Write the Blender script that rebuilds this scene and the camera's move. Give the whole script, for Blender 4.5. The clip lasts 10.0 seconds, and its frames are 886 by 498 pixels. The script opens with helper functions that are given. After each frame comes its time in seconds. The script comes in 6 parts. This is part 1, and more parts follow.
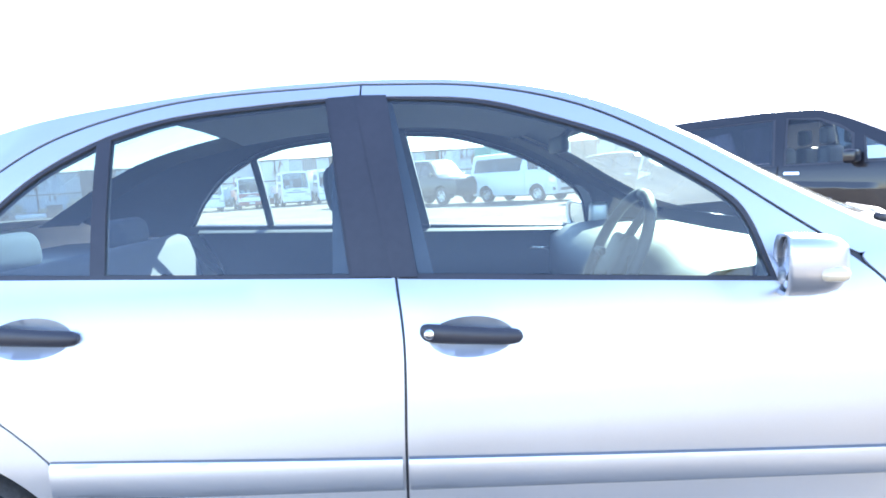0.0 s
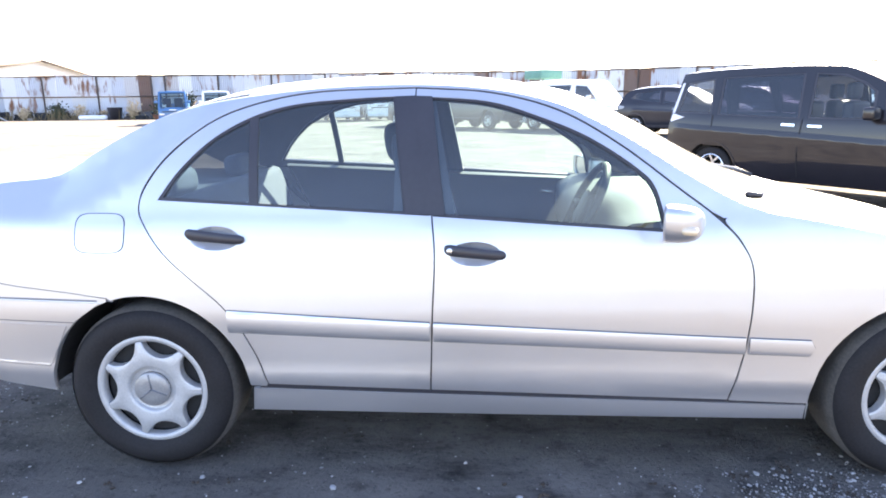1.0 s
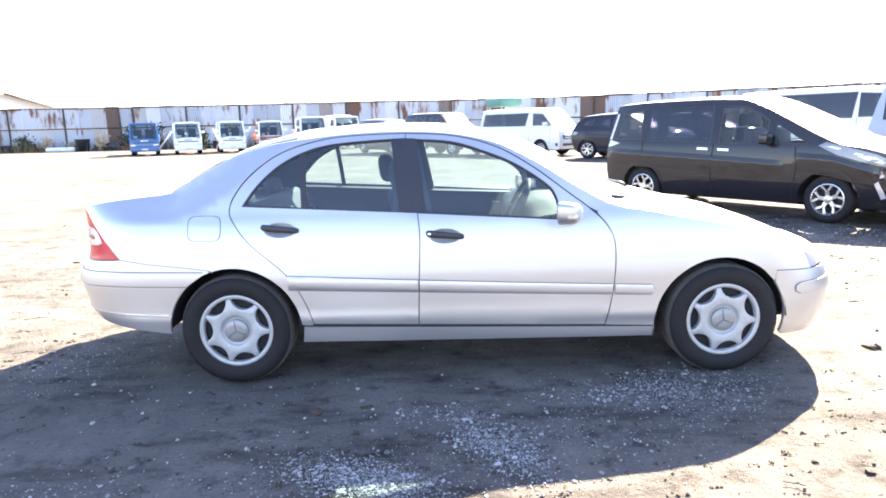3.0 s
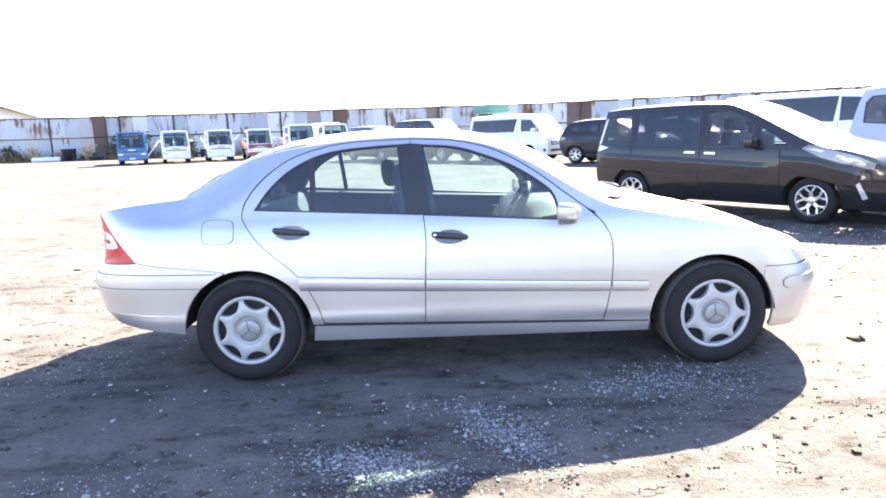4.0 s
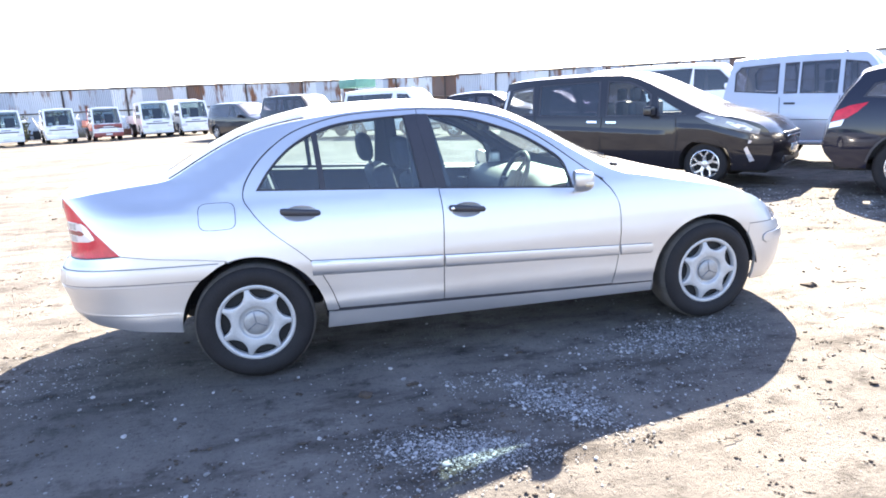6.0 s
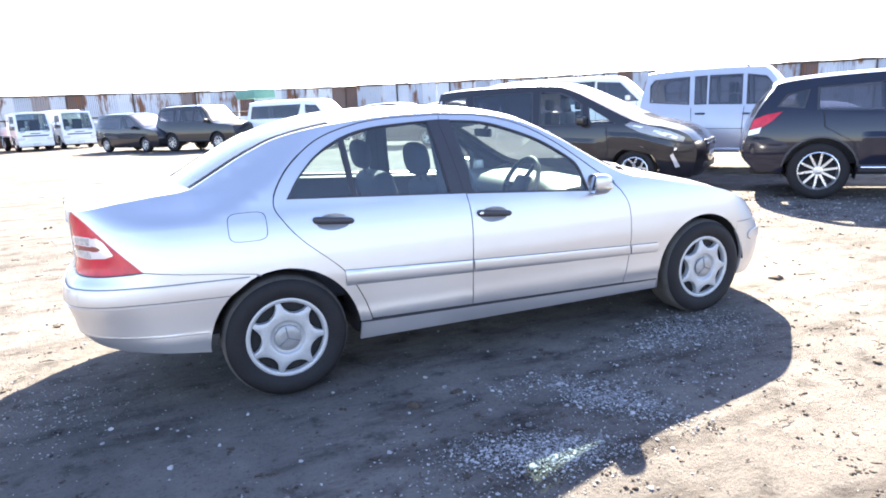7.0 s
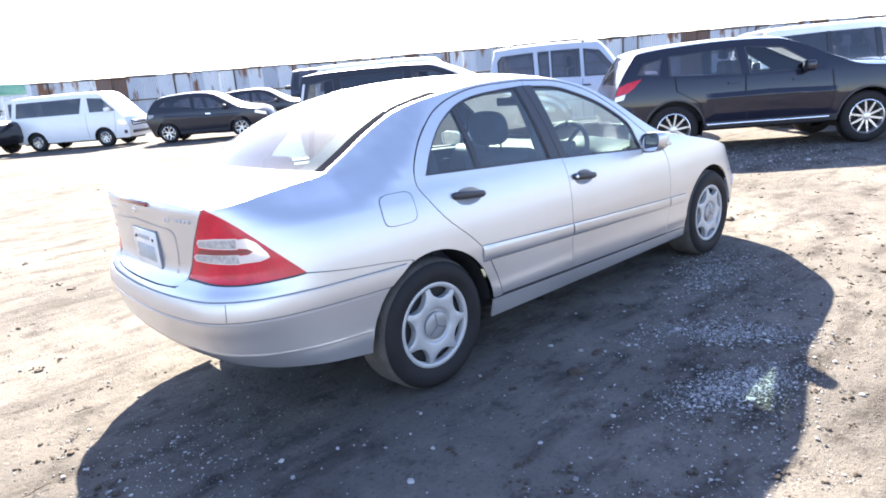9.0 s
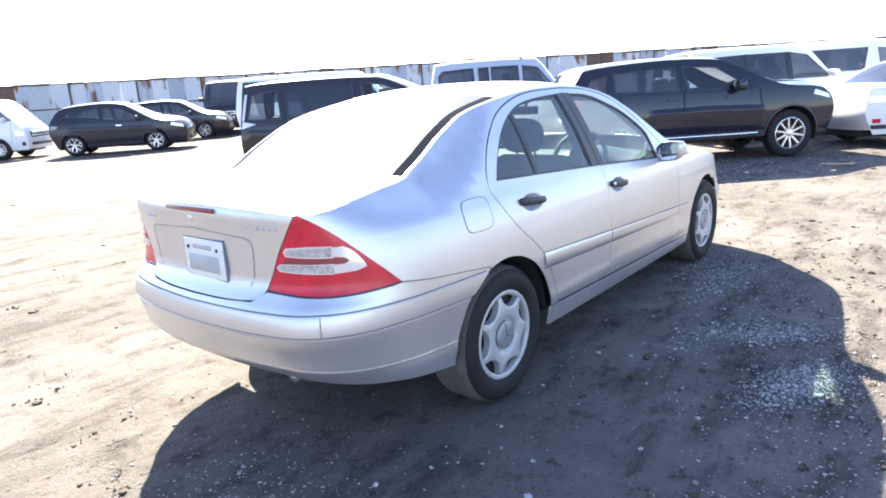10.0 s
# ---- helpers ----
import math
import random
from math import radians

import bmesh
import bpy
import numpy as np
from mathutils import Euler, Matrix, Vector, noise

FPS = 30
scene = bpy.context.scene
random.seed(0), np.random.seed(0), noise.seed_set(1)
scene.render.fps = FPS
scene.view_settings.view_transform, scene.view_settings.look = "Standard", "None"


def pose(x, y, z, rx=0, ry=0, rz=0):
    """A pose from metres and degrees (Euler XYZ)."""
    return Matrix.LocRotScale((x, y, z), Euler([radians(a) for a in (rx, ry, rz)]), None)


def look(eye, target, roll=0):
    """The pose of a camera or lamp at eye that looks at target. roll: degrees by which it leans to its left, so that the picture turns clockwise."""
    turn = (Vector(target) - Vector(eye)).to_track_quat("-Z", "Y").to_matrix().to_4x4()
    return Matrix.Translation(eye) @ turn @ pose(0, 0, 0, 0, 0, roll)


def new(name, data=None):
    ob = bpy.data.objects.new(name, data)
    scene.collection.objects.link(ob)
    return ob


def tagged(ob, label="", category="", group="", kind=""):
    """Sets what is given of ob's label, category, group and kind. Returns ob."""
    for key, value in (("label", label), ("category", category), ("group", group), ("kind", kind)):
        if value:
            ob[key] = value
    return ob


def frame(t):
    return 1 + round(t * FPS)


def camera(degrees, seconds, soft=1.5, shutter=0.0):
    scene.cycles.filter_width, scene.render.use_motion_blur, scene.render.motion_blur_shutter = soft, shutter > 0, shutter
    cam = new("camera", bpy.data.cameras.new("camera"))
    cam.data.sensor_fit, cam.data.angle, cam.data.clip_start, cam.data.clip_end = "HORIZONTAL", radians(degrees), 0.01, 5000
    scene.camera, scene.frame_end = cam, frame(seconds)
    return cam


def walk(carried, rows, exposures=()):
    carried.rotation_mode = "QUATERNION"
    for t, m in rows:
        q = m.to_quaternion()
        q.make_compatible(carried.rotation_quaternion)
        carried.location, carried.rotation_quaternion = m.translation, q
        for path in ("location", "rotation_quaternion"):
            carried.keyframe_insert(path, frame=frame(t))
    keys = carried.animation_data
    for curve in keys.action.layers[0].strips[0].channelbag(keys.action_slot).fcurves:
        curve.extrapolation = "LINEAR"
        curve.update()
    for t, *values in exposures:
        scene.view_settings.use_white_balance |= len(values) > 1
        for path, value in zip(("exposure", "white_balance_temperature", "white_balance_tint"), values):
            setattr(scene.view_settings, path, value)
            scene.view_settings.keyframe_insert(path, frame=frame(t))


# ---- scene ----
cam = camera(68.5, 10.0, soft=1.8)
PATH = [
    (0, (-0.254, -2.128, 1.139), (-0.217, -0.14, 0.921), -3.5),
    (0.5, (-0.238, -2.578, 1.257), (-0.208, -0.613, 0.885), -0.4),
    (1, (-0.181, -2.967, 1.329), (-0.281, -1.021, 0.876), -0.6),
    (1.5, (-0.168, -3.34, 1.37), (-0.177, -1.391, 0.92), -1.4),
    (2, (-0.188, -3.73, 1.404), (-0.198, -1.774, 0.985), -2.9),
    (2.5, (-0.17, -4.076, 1.413), (-0.186, -2.115, 1.017), -1.4),
    (4, (-0.297, -4.462, 1.41), (-0.258, -2.495, 1.05), -1.8),
    (4.5, (-0.364, -4.432, 1.406), (-0.269, -2.471, 1.026), -0.6),
    (5, (-0.667, -4.371, 1.407), (-0.377, -2.421, 1.074), -1.7),
    (5.5, (-0.873, -4.305, 1.41), (-0.511, -2.386, 0.981), -2.2),
    (7, (-1.818, -3.997, 1.403), (-1.066, -2.194, 0.977), -2.4),
    (7.5, (-2.153, -3.772, 1.405), (-1.245, -2.034, 1.013), -1.6),
    (8, (-2.556, -3.516, 1.423), (-1.529, -1.858, 0.977), -0.8),
    (8.5, (-2.833, -3.207, 1.415), (-1.679, -1.649, 0.926), -0.8),
    (9, (-3.201, -2.984, 1.407), (-1.913, -1.539, 0.902), -4.7),
    (9.5, (-3.437, -2.709, 1.388), (-2.056, -1.34, 0.92), -2.9),
    (10, (-3.639, -2.395, 1.397), (-2.148, -1.15, 0.92), -3.6),
]
walk(cam, [(t, look(eye, target, roll)) for t, eye, target, roll in PATH], [(0.0, 3.66, 5850, 16), (0.5, 3.50, 6350, 20), (1.0, 3.40, 6700, 22), (1.5, 3.34, 6800, 23), (2.5, 3.30, 6650, 22), (4.5, 3.15, 6200, 21), (7.5, 3.06, 6200, 21), (8.5, 2.92, 6150, 21), (10.0, 2.84, 6150, 20)])

# ---- world and sun ----
SUN_TO = Vector((0.755, 1.235, 1.0)).normalized()
world = bpy.data.worlds.new("world")
scene.world = world
world.use_nodes = True
wn = world.node_tree
sky = wn.nodes.new("ShaderNodeTexSky")
sky.sky_type = 'NISHITA'
sky.sun_disc = False
sky.sun_elevation = math.asin(SUN_TO.z)
sky.sun_rotation = math.atan2(SUN_TO.x, SUN_TO.y)
sky.dust_density = 0.6
sky.ozone_density = 1.0
wn.links.new(sky.outputs[0], wn.nodes["Background"].inputs[0])
wn.nodes["Background"].inputs[1].default_value = 0.068
sun = new("sun", bpy.data.lights.new("sun", 'SUN'))
sun.data.energy = 5.0
sun.data.angle = radians(0.55)
sun.data.color = (1.0, 0.92, 0.66)
sun.matrix_world = look(SUN_TO * 60, (0, 0, 0))


# ---- materials ----
def mat(name, color, rough=0.5, metal=0.0, vary=0.12, scale=6.0, fine=60.0, bump=0.0, coat=0.0, spread=0.0, specular=0.5):
    """A surface with colour variation at two scales, roughness variation and fine relief."""
    m = bpy.data.materials.new(name)
    m.use_nodes = True
    t = m.node_tree
    b = t.nodes["Principled BSDF"]
    b.inputs["Metallic"].default_value = metal
    b.inputs["Coat Weight"].default_value = coat
    b.inputs["Coat Roughness"].default_value = 0.06
    b.inputs["Specular IOR Level"].default_value = specular
    co = t.nodes.new("ShaderNodeTexCoord")
    n1, n2 = t.nodes.new("ShaderNodeTexNoise"), t.nodes.new("ShaderNodeTexNoise")
    n1.inputs["Scale"].default_value, n2.inputs["Scale"].default_value = scale, fine
    n1.inputs["Detail"].default_value = n2.inputs["Detail"].default_value = 4
    for n in (n1, n2):
        t.links.new(co.outputs["Object"], n.inputs["Vector"])
    add = t.nodes.new("ShaderNodeMath")
    add.operation = 'ADD'
    t.links.new(n1.outputs["Fac"], add.inputs[0])
    t.links.new(n2.outputs["Fac"], add.inputs[1])
    ramp = t.nodes.new("ShaderNodeMapRange")
    ramp.inputs["From Min"].default_value, ramp.inputs["From Max"].default_value = 0.7, 1.3
    ramp.inputs["To Min"].default_value, ramp.inputs["To Max"].default_value = 1 - vary, 1 + vary
    t.links.new(add.outputs[0], ramp.inputs["Value"])
    val = ramp.outputs["Result"]
    if spread:
        oi = t.nodes.new("ShaderNodeObjectInfo")
        mr = t.nodes.new("ShaderNodeMapRange")
        mr.inputs["To Min"].default_value, mr.inputs["To Max"].default_value = 1 - spread, 1 + spread
        t.links.new(oi.outputs["Random"], mr.inputs["Value"])
        mul = t.nodes.new("ShaderNodeMath")
        mul.operation = 'MULTIPLY'
        t.links.new(val, mul.inputs[0])
        t.links.new(mr.outputs["Result"], mul.inputs[1])
        val = mul.outputs[0]
    vm = t.nodes.new("ShaderNodeVectorMath")
    vm.operation = 'SCALE'
    vm.inputs[0].default_value = color
    t.links.new(val, vm.inputs["Scale"])
    t.links.new(vm.outputs[0], b.inputs["Base Color"])
    rr = t.nodes.new("ShaderNodeMapRange")
    rr.inputs["To Min"].default_value, rr.inputs["To Max"].default_value = max(rough * 0.85, 0.01), min(rough * 1.15, 1)
    t.links.new(n1.outputs["Fac"], rr.inputs["Value"])
    t.links.new(rr.outputs["Result"], b.inputs["Roughness"])
    if bump:
        bp = t.nodes.new("ShaderNodeBump")
        bp.inputs["Strength"].default_value = 1.0
        bp.inputs["Distance"].default_value = bump
        t.links.new(n2.outputs["Fac"], bp.inputs["Height"])
        t.links.new(bp.outputs[0], b.inputs["Normal"])
    return m


def glass_mat(name, tint, gloss=1.0, dust_haze=0.0, through_share=0.5):
    m = bpy.data.materials.new(name)
    m.use_nodes = True
    t = m.node_tree
    t.nodes.remove(t.nodes["Principled BSDF"])
    tr, gl = t.nodes.new("ShaderNodeBsdfTransparent"), t.nodes.new("ShaderNodeBsdfGlossy")
    tr.inputs[0].default_value = (*tint, 1)
    gl.inputs["Roughness"].default_value = 0.02
    # gloss that grows at a slant, alike from both sides of the pane
    lw = t.nodes.new("ShaderNodeLayerWeight")
    lw.inputs["Blend"].default_value = 0.5
    power, fr = t.nodes.new("ShaderNodeMath"), t.nodes.new("ShaderNodeMapRange")
    power.operation = 'POWER'
    power.inputs[1].default_value = 5.0
    f0 = (0.5 * gloss / (2.0 + 0.5 * gloss)) ** 2 * 1.7
    fr.inputs["To Min"].default_value = f0
    t.links.new(lw.outputs["Facing"], power.inputs[0])
    t.links.new(power.outputs[0], fr.inputs[0])
    mix = t.nodes.new("ShaderNodeMixShader")
    t.links.new(fr.outputs[0], mix.inputs[0])
    t.links.new(tr.outputs[0], mix.inputs[1])
    t.links.new(gl.outputs[0], mix.inputs[2])
    last = mix
    if dust_haze:
        # a thin scattering film: some road dust, and added haze standing in for glare
        film = t.nodes.new("ShaderNodeBsdfGlossy")
        film.inputs["Roughness"].default_value = 0.42
        film.inputs[0].default_value = (0.9, 0.9, 0.9, 1)
        haze = t.nodes.new("ShaderNodeBsdfTranslucent")
        haze.inputs[0].default_value = (0.85, 0.88, 0.92, 1)
        half = t.nodes.new("ShaderNodeMixShader")
        half.inputs[0].default_value = through_share
        t.links.new(film.outputs[0], half.inputs[1])
        t.links.new(haze.outputs[0], half.inputs[2])
        nz = t.nodes.new("ShaderNodeTexNoise")
        nz.inputs["Scale"].default_value = 3.0
        mr = t.nodes.new("ShaderNodeMapRange")
        mr.inputs["To Min"].default_value, mr.inputs["To Max"].default_value = dust_haze * 0.6, dust_haze * 1.4
        t.links.new(nz.outputs[0], mr.inputs[0])
        last = t.nodes.new("ShaderNodeMixShader")
        t.links.new(mr.outputs[0], last.inputs[0])
        t.links.new(mix.outputs[0], last.inputs[1])
        t.links.new(half.outputs[0], last.inputs[2])
    t.links.new(last.outputs[0], t.nodes["Material Output"].inputs[0])
    return m


SILVER = mat("silver_paint", (0.585, 0.585, 0.61), 0.38, 0.8, 0.05, 2.0, 900.0, coat=0.6)
STRIP_GAP = mat("strip_seat_grey", (0.16, 0.17, 0.2), 0.6, 0.0, 0.1)
SILVER_TRIM = mat("silver_trim", (0.50, 0.51, 0.54), 0.42, 0.3, 0.04, 3.0, 500.0)
BLACK_TRIM = mat("black_trim", (0.034, 0.033, 0.042), 0.42, 0.0, 0.1)
RUBBER = mat("rubber", (0.016, 0.0152, 0.0175), 0.72, 0.0, 0.3, 9.0, 120.0, bump=0.0006, specular=0.3)
DARK = mat("dark_lining", (0.018, 0.018, 0.02), 0.85, 0.0, 0.2)
COVER = mat("wheel_cover", (0.47, 0.475, 0.49), 0.48, 0.35, 0.12, 16.0, 160.0, bump=0.0003)
CAP = mat("cap_disc", (0.33, 0.335, 0.35), 0.42, 0.5, 0.12, 20.0, 160.0)
ALLOY = mat("alloy", (0.66, 0.66, 0.68), 0.28, 0.8, 0.05)
CHROME = mat("chrome", (0.85, 0.86, 0.88), 0.08, 1.0, 0.03)
RED_LENS = mat("red_lens", (0.58, 0.016, 0.040), 0.18, 0.0, 0.25, 14.0, 220.0, bump=0.0006, specular=0.3, coat=0.3)
TREAD = mat("dusty_tread", (0.095, 0.088, 0.082), 0.9, 0.0, 0.25, 14.0, 90.0, bump=0.002)
BAND_LENS = mat("pale_grey_lens", (0.42, 0.41, 0.42), 0.15, 0.2, 0.35, 40.0, 90.0, coat=0.8)
DARK_RED_LENS = mat("dark_red_lens", (0.22, 0.03, 0.035), 0.2, coat=0.6)
SMOKED_LENS = mat("grey_lens", (0.24, 0.23, 0.24), 0.12, 0.2, 0.15, 30.0, 80.0, coat=1.0)
CLEAR_LENS = mat("clear_lens", (0.72, 0.68, 0.69), 0.12, 0.3, 0.05, 14.0, 60.0, coat=1.0)
AMBER_LENS = mat("amber_lens", (0.75, 0.62, 0.45), 0.18, 0.1, 0.06, coat=1.0)
PLATE = mat("plate_white", (0.70, 0.72, 0.73), 0.25, 0.1, 0.06, 20.0, 100.0, coat=0.5)
PLATE_INK = mat("plate_grey", (0.40, 0.43, 0.45), 0.4, 0.0, 0.1)
CLOTH = mat("seat_cloth", (0.06, 0.064, 0.09), 0.9, 0.0, 0.2, 12.0, 400.0, bump=0.0008)
PLASTIC = mat("dark_plastic", (0.022, 0.023, 0.031), 0.6, 0.0, 0.12)
LINER = mat("roof_liner", (0.22, 0.23, 0.27), 0.9, 0.0, 0.06)
MIRROR = mat("mirror_glass", (0.9, 0.9, 0.92), 0.01, 1.0, 0.0)
# the film on these side panes stands in for a lens-flare veil
GLASS = glass_mat("car_glass", (0.66, 0.79, 0.80), 1.3, 0.04, 0.6)
TINT = glass_mat("tinted_glass", (0.26, 0.27, 0.33), 1.25, 0.012, 0.5)
DARK_GLOSS = mat("gloss_black_trim", (0.010, 0.010, 0.013), 0.2, 0.0, 0.05, coat=0.5)
DEEP_TINT = glass_mat("deep_tinted_glass", (0.06, 0.06, 0.09), 1.25, 0.008, 0.4)
CLEAR = glass_mat("clear_glass", (0.80, 0.88, 0.88))
FRIT = mat("printed_glass_edge", (0.03, 0.032, 0.04), 1.0, 0.0, 0.1, specular=0.0)
REAR_SCREEN = glass_mat("hazy_rear_window", (0.36, 0.50, 0.56), 1.3, 0.09, 0.5)
WINDSCREEN = glass_mat("sunlit_windscreen", (0.62, 0.77, 0.72), 1.1, 0.085, 0.7)
SCREEN_BRIGHT = glass_mat("dusty_windscreen", (0.68, 0.73, 0.75), 1.0, 0.28, 0.3)
CAB_GLASS = glass_mat("truck_windscreen", (0.40, 0.52, 0.56), 1.2)
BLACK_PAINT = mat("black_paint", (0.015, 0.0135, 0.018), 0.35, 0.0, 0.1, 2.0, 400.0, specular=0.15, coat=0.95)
NAVY_PAINT = mat("dark_navy_paint", (0.010, 0.011, 0.024), 0.30, 0.0, 0.1, 2.0, 400.0, specular=0.1, coat=0.85)
for polished in (BLACK_PAINT, NAVY_PAINT):
    polished.node_tree.nodes["Principled BSDF"].inputs["Coat Roughness"].default_value = 0.025
GREY_PAINT = mat("dark_grey_paint", (0.036, 0.037, 0.047), 0.16, 0.3, 0.08, 2.0, 400.0, specular=0.4)
WHITE_PAINT = mat("white_paint", (0.78, 0.79, 0.80), 0.25, 0.0, 0.03, 2.0, 300.0, coat=0.6)
PALE_PAINT = mat("pale_silver_paint", (0.47, 0.49, 0.54), 0.3, 0.3, 0.03, 2.0, 300.0, coat=0.6)
BLUE_PAINT = mat("blue_paint", (0.045, 0.15, 0.33), 0.3, 0.0, 0.08, coat=0.4)
RED_PAINT = mat("faded_red_paint", (0.27, 0.06, 0.05), 0.4, 0.0, 0.15, coat=0.2)
RUST = mat("rusty_steel", (0.22, 0.09, 0.055), 0.85, 0.1, 0.45, 3.0, 40.0, bump=0.002)
POST = mat("dark_weathered_steel", (0.085, 0.066, 0.058), 0.85, 0.1, 0.4, 3.0, 40.0)
SHRUB = mat("dark_shrub_leaf", (0.045, 0.055, 0.03), 0.8, 0.0, 0.35, 6.0, 50.0)
GREEN_TARP = mat("green_sheet", (0.11, 0.27, 0.22), 0.6, 0.0, 0.15)
ROOF_WHITE = mat("pale_roof", (0.70, 0.71, 0.72), 0.6, 0.0, 0.08)
WALL_GREY = mat("pale_wall", (0.52, 0.52, 0.52), 0.8, 0.0, 0.1)
STONE = mat("pale_stone", (0.31, 0.305, 0.31), 0.85, 0.0, 0.25, 40.0, 300.0, spread=0.3)
gi, gr, gs = STONE.node_tree.nodes.new("ShaderNodeNewGeometry"), STONE.node_tree.nodes.new("ShaderNodeMapRange"), STONE.node_tree.nodes.new("ShaderNodeVectorMath")
gr.inputs["To Min"].default_value, gr.inputs["To Max"].default_value = 0.3, 1.7
gs.operation = 'SCALE'
shader = STONE.node_tree.nodes["Principled BSDF"]
was = shader.inputs["Base Color"].links[0].from_socket
STONE.node_tree.links.new(gi.outputs["Random Per Island"], gr.inputs[0])
STONE.node_tree.links.new(was, gs.inputs[0])
STONE.node_tree.links.new(gr.outputs[0], gs.inputs["Scale"])
STONE.node_tree.links.new(gs.outputs[0], shader.inputs["Base Color"])
CLOD = mat("dark_clod", (0.06, 0.045, 0.035), 0.95, 0.0, 0.3, 30.0, 200.0)
WEED = mat("dry_weed", (0.22, 0.17, 0.09), 0.9, 0.0, 0.35, 8.0, 60.0)


def ground_mat():
    m = bpy.data.materials.new("packed_earth")
    m.use_nodes = True
    t = m.node_tree
    b = t.nodes["Principled BSDF"]
    b.inputs["Roughness"].default_value = 0.95
    b.inputs["Specular IOR Level"].default_value = 0.15
    co = t.nodes.new("ShaderNodeTexCoord")

    def tex(scale, detail, rough):
        n = t.nodes.new("ShaderNodeTexNoise")
        n.inputs["Scale"].default_value, n.inputs["Detail"].default_value, n.inputs["Roughness"].default_value = scale, detail, rough
        t.links.new(co.outputs["Object"], n.inputs["Vector"])
        return n

    def ramp(src, stops):
        r = t.nodes.new("ShaderNodeValToRGB")
        while len(r.color_ramp.elements) < len(stops):
            r.color_ramp.elements.new(0.5)
        for e, (p, c) in zip(r.color_ramp.elements, stops):
            e.position, e.color = p, (*c, 1)
        t.links.new(src, r.inputs[0])
        return r

    def mix(kind, fac, a, c):
        x = t.nodes.new("ShaderNodeMix")
        x.data_type, x.blend_type = 'RGBA', kind
        if isinstance(fac, float):
            x.inputs[0].default_value = fac
        else:
            t.links.new(fac, x.inputs[0])
        t.links.new(a, x.inputs[6])
        t.links.new(c, x.inputs[7])
        return x.outputs[2]

    big, mid, fine = tex(0.55, 6, 0.6), tex(5.0, 6, 0.65), tex(55.0, 5, 0.7)
    base = ramp(big.outputs[0], [(0.3, (0.085, 0.078, 0.074)), (0.5, (0.126, 0.116, 0.108)), (0.7, (0.176, 0.163, 0.151))])
    spots = ramp(mid.outputs[0], [(0.30, (0.40, 0.38, 0.38)), (0.45, (0.95, 0.95, 0.95)), (0.58, (1.05, 1.04, 1.03)), (0.72, (1.25, 1.24, 1.22))])
    grit = ramp(fine.outputs[0], [(0.28, (0.45, 0.42, 0.4)), (0.45, (1, 1, 1)), (0.62, (1.0, 1.0, 1.0)), (0.74, (1.5, 1.5, 1.52))])
    c = mix('MULTIPLY', 1.0, base.outputs[0], spots.outputs[0])
    c = mix('MULTIPLY', 1.0, c, grit.outputs[0])
    mp = t.nodes.new("ShaderNodeMapping")
    mp.inputs["Rotation"].default_value = (0, 0, radians(18))
    mp.inputs["Scale"].default_value = (0.8, 2.6, 1.0)
    t.links.new(co.outputs["Object"], mp.inputs[0])
    drag = tex(1.5, 7, 0.68)
    t.links.new(mp.outputs[0], drag.inputs["Vector"])
    stain = ramp(drag.outputs[0], [(0.36, (0.55, 0.53, 0.53)), (0.49, (1, 1, 1)), (0.66, (1.12, 1.11, 1.10))])
    c = mix('MULTIPLY', 1.0, c, stain.outputs[0])
    # dark scattered crumbs of soil
    vor = t.nodes.new("ShaderNodeTexVoronoi")
    vor.inputs["Scale"].default_value = 11.0
    vor.inputs["Randomness"].default_value = 1.0
    t.links.new(co.outputs["Object"], vor.inputs["Vector"])
    dots = ramp(vor.outputs["Distance"], [(0.10, (0.35, 0.3, 0.27)), (0.17, (1, 1, 1))])
    c = mix('MULTIPLY', 0.3, c, dots.outputs[0])
    t.links.new(c, b.inputs["Base Color"])
    add = t.nodes.new("ShaderNodeMath")
    add.operation = 'ADD'
    t.links.new(mid.outputs[0], add.inputs[0])
    t.links.new(fine.outputs[0], add.inputs[1])
    bp = t.nodes.new("ShaderNodeBump")
    bp.inputs["Distance"].default_value = 0.012
    bp.inputs["Strength"].default_value = 0.9
    t.links.new(add.outputs[0], bp.inputs["Height"])
    t.links.new(bp.outputs[0], b.inputs["Normal"])
    return m


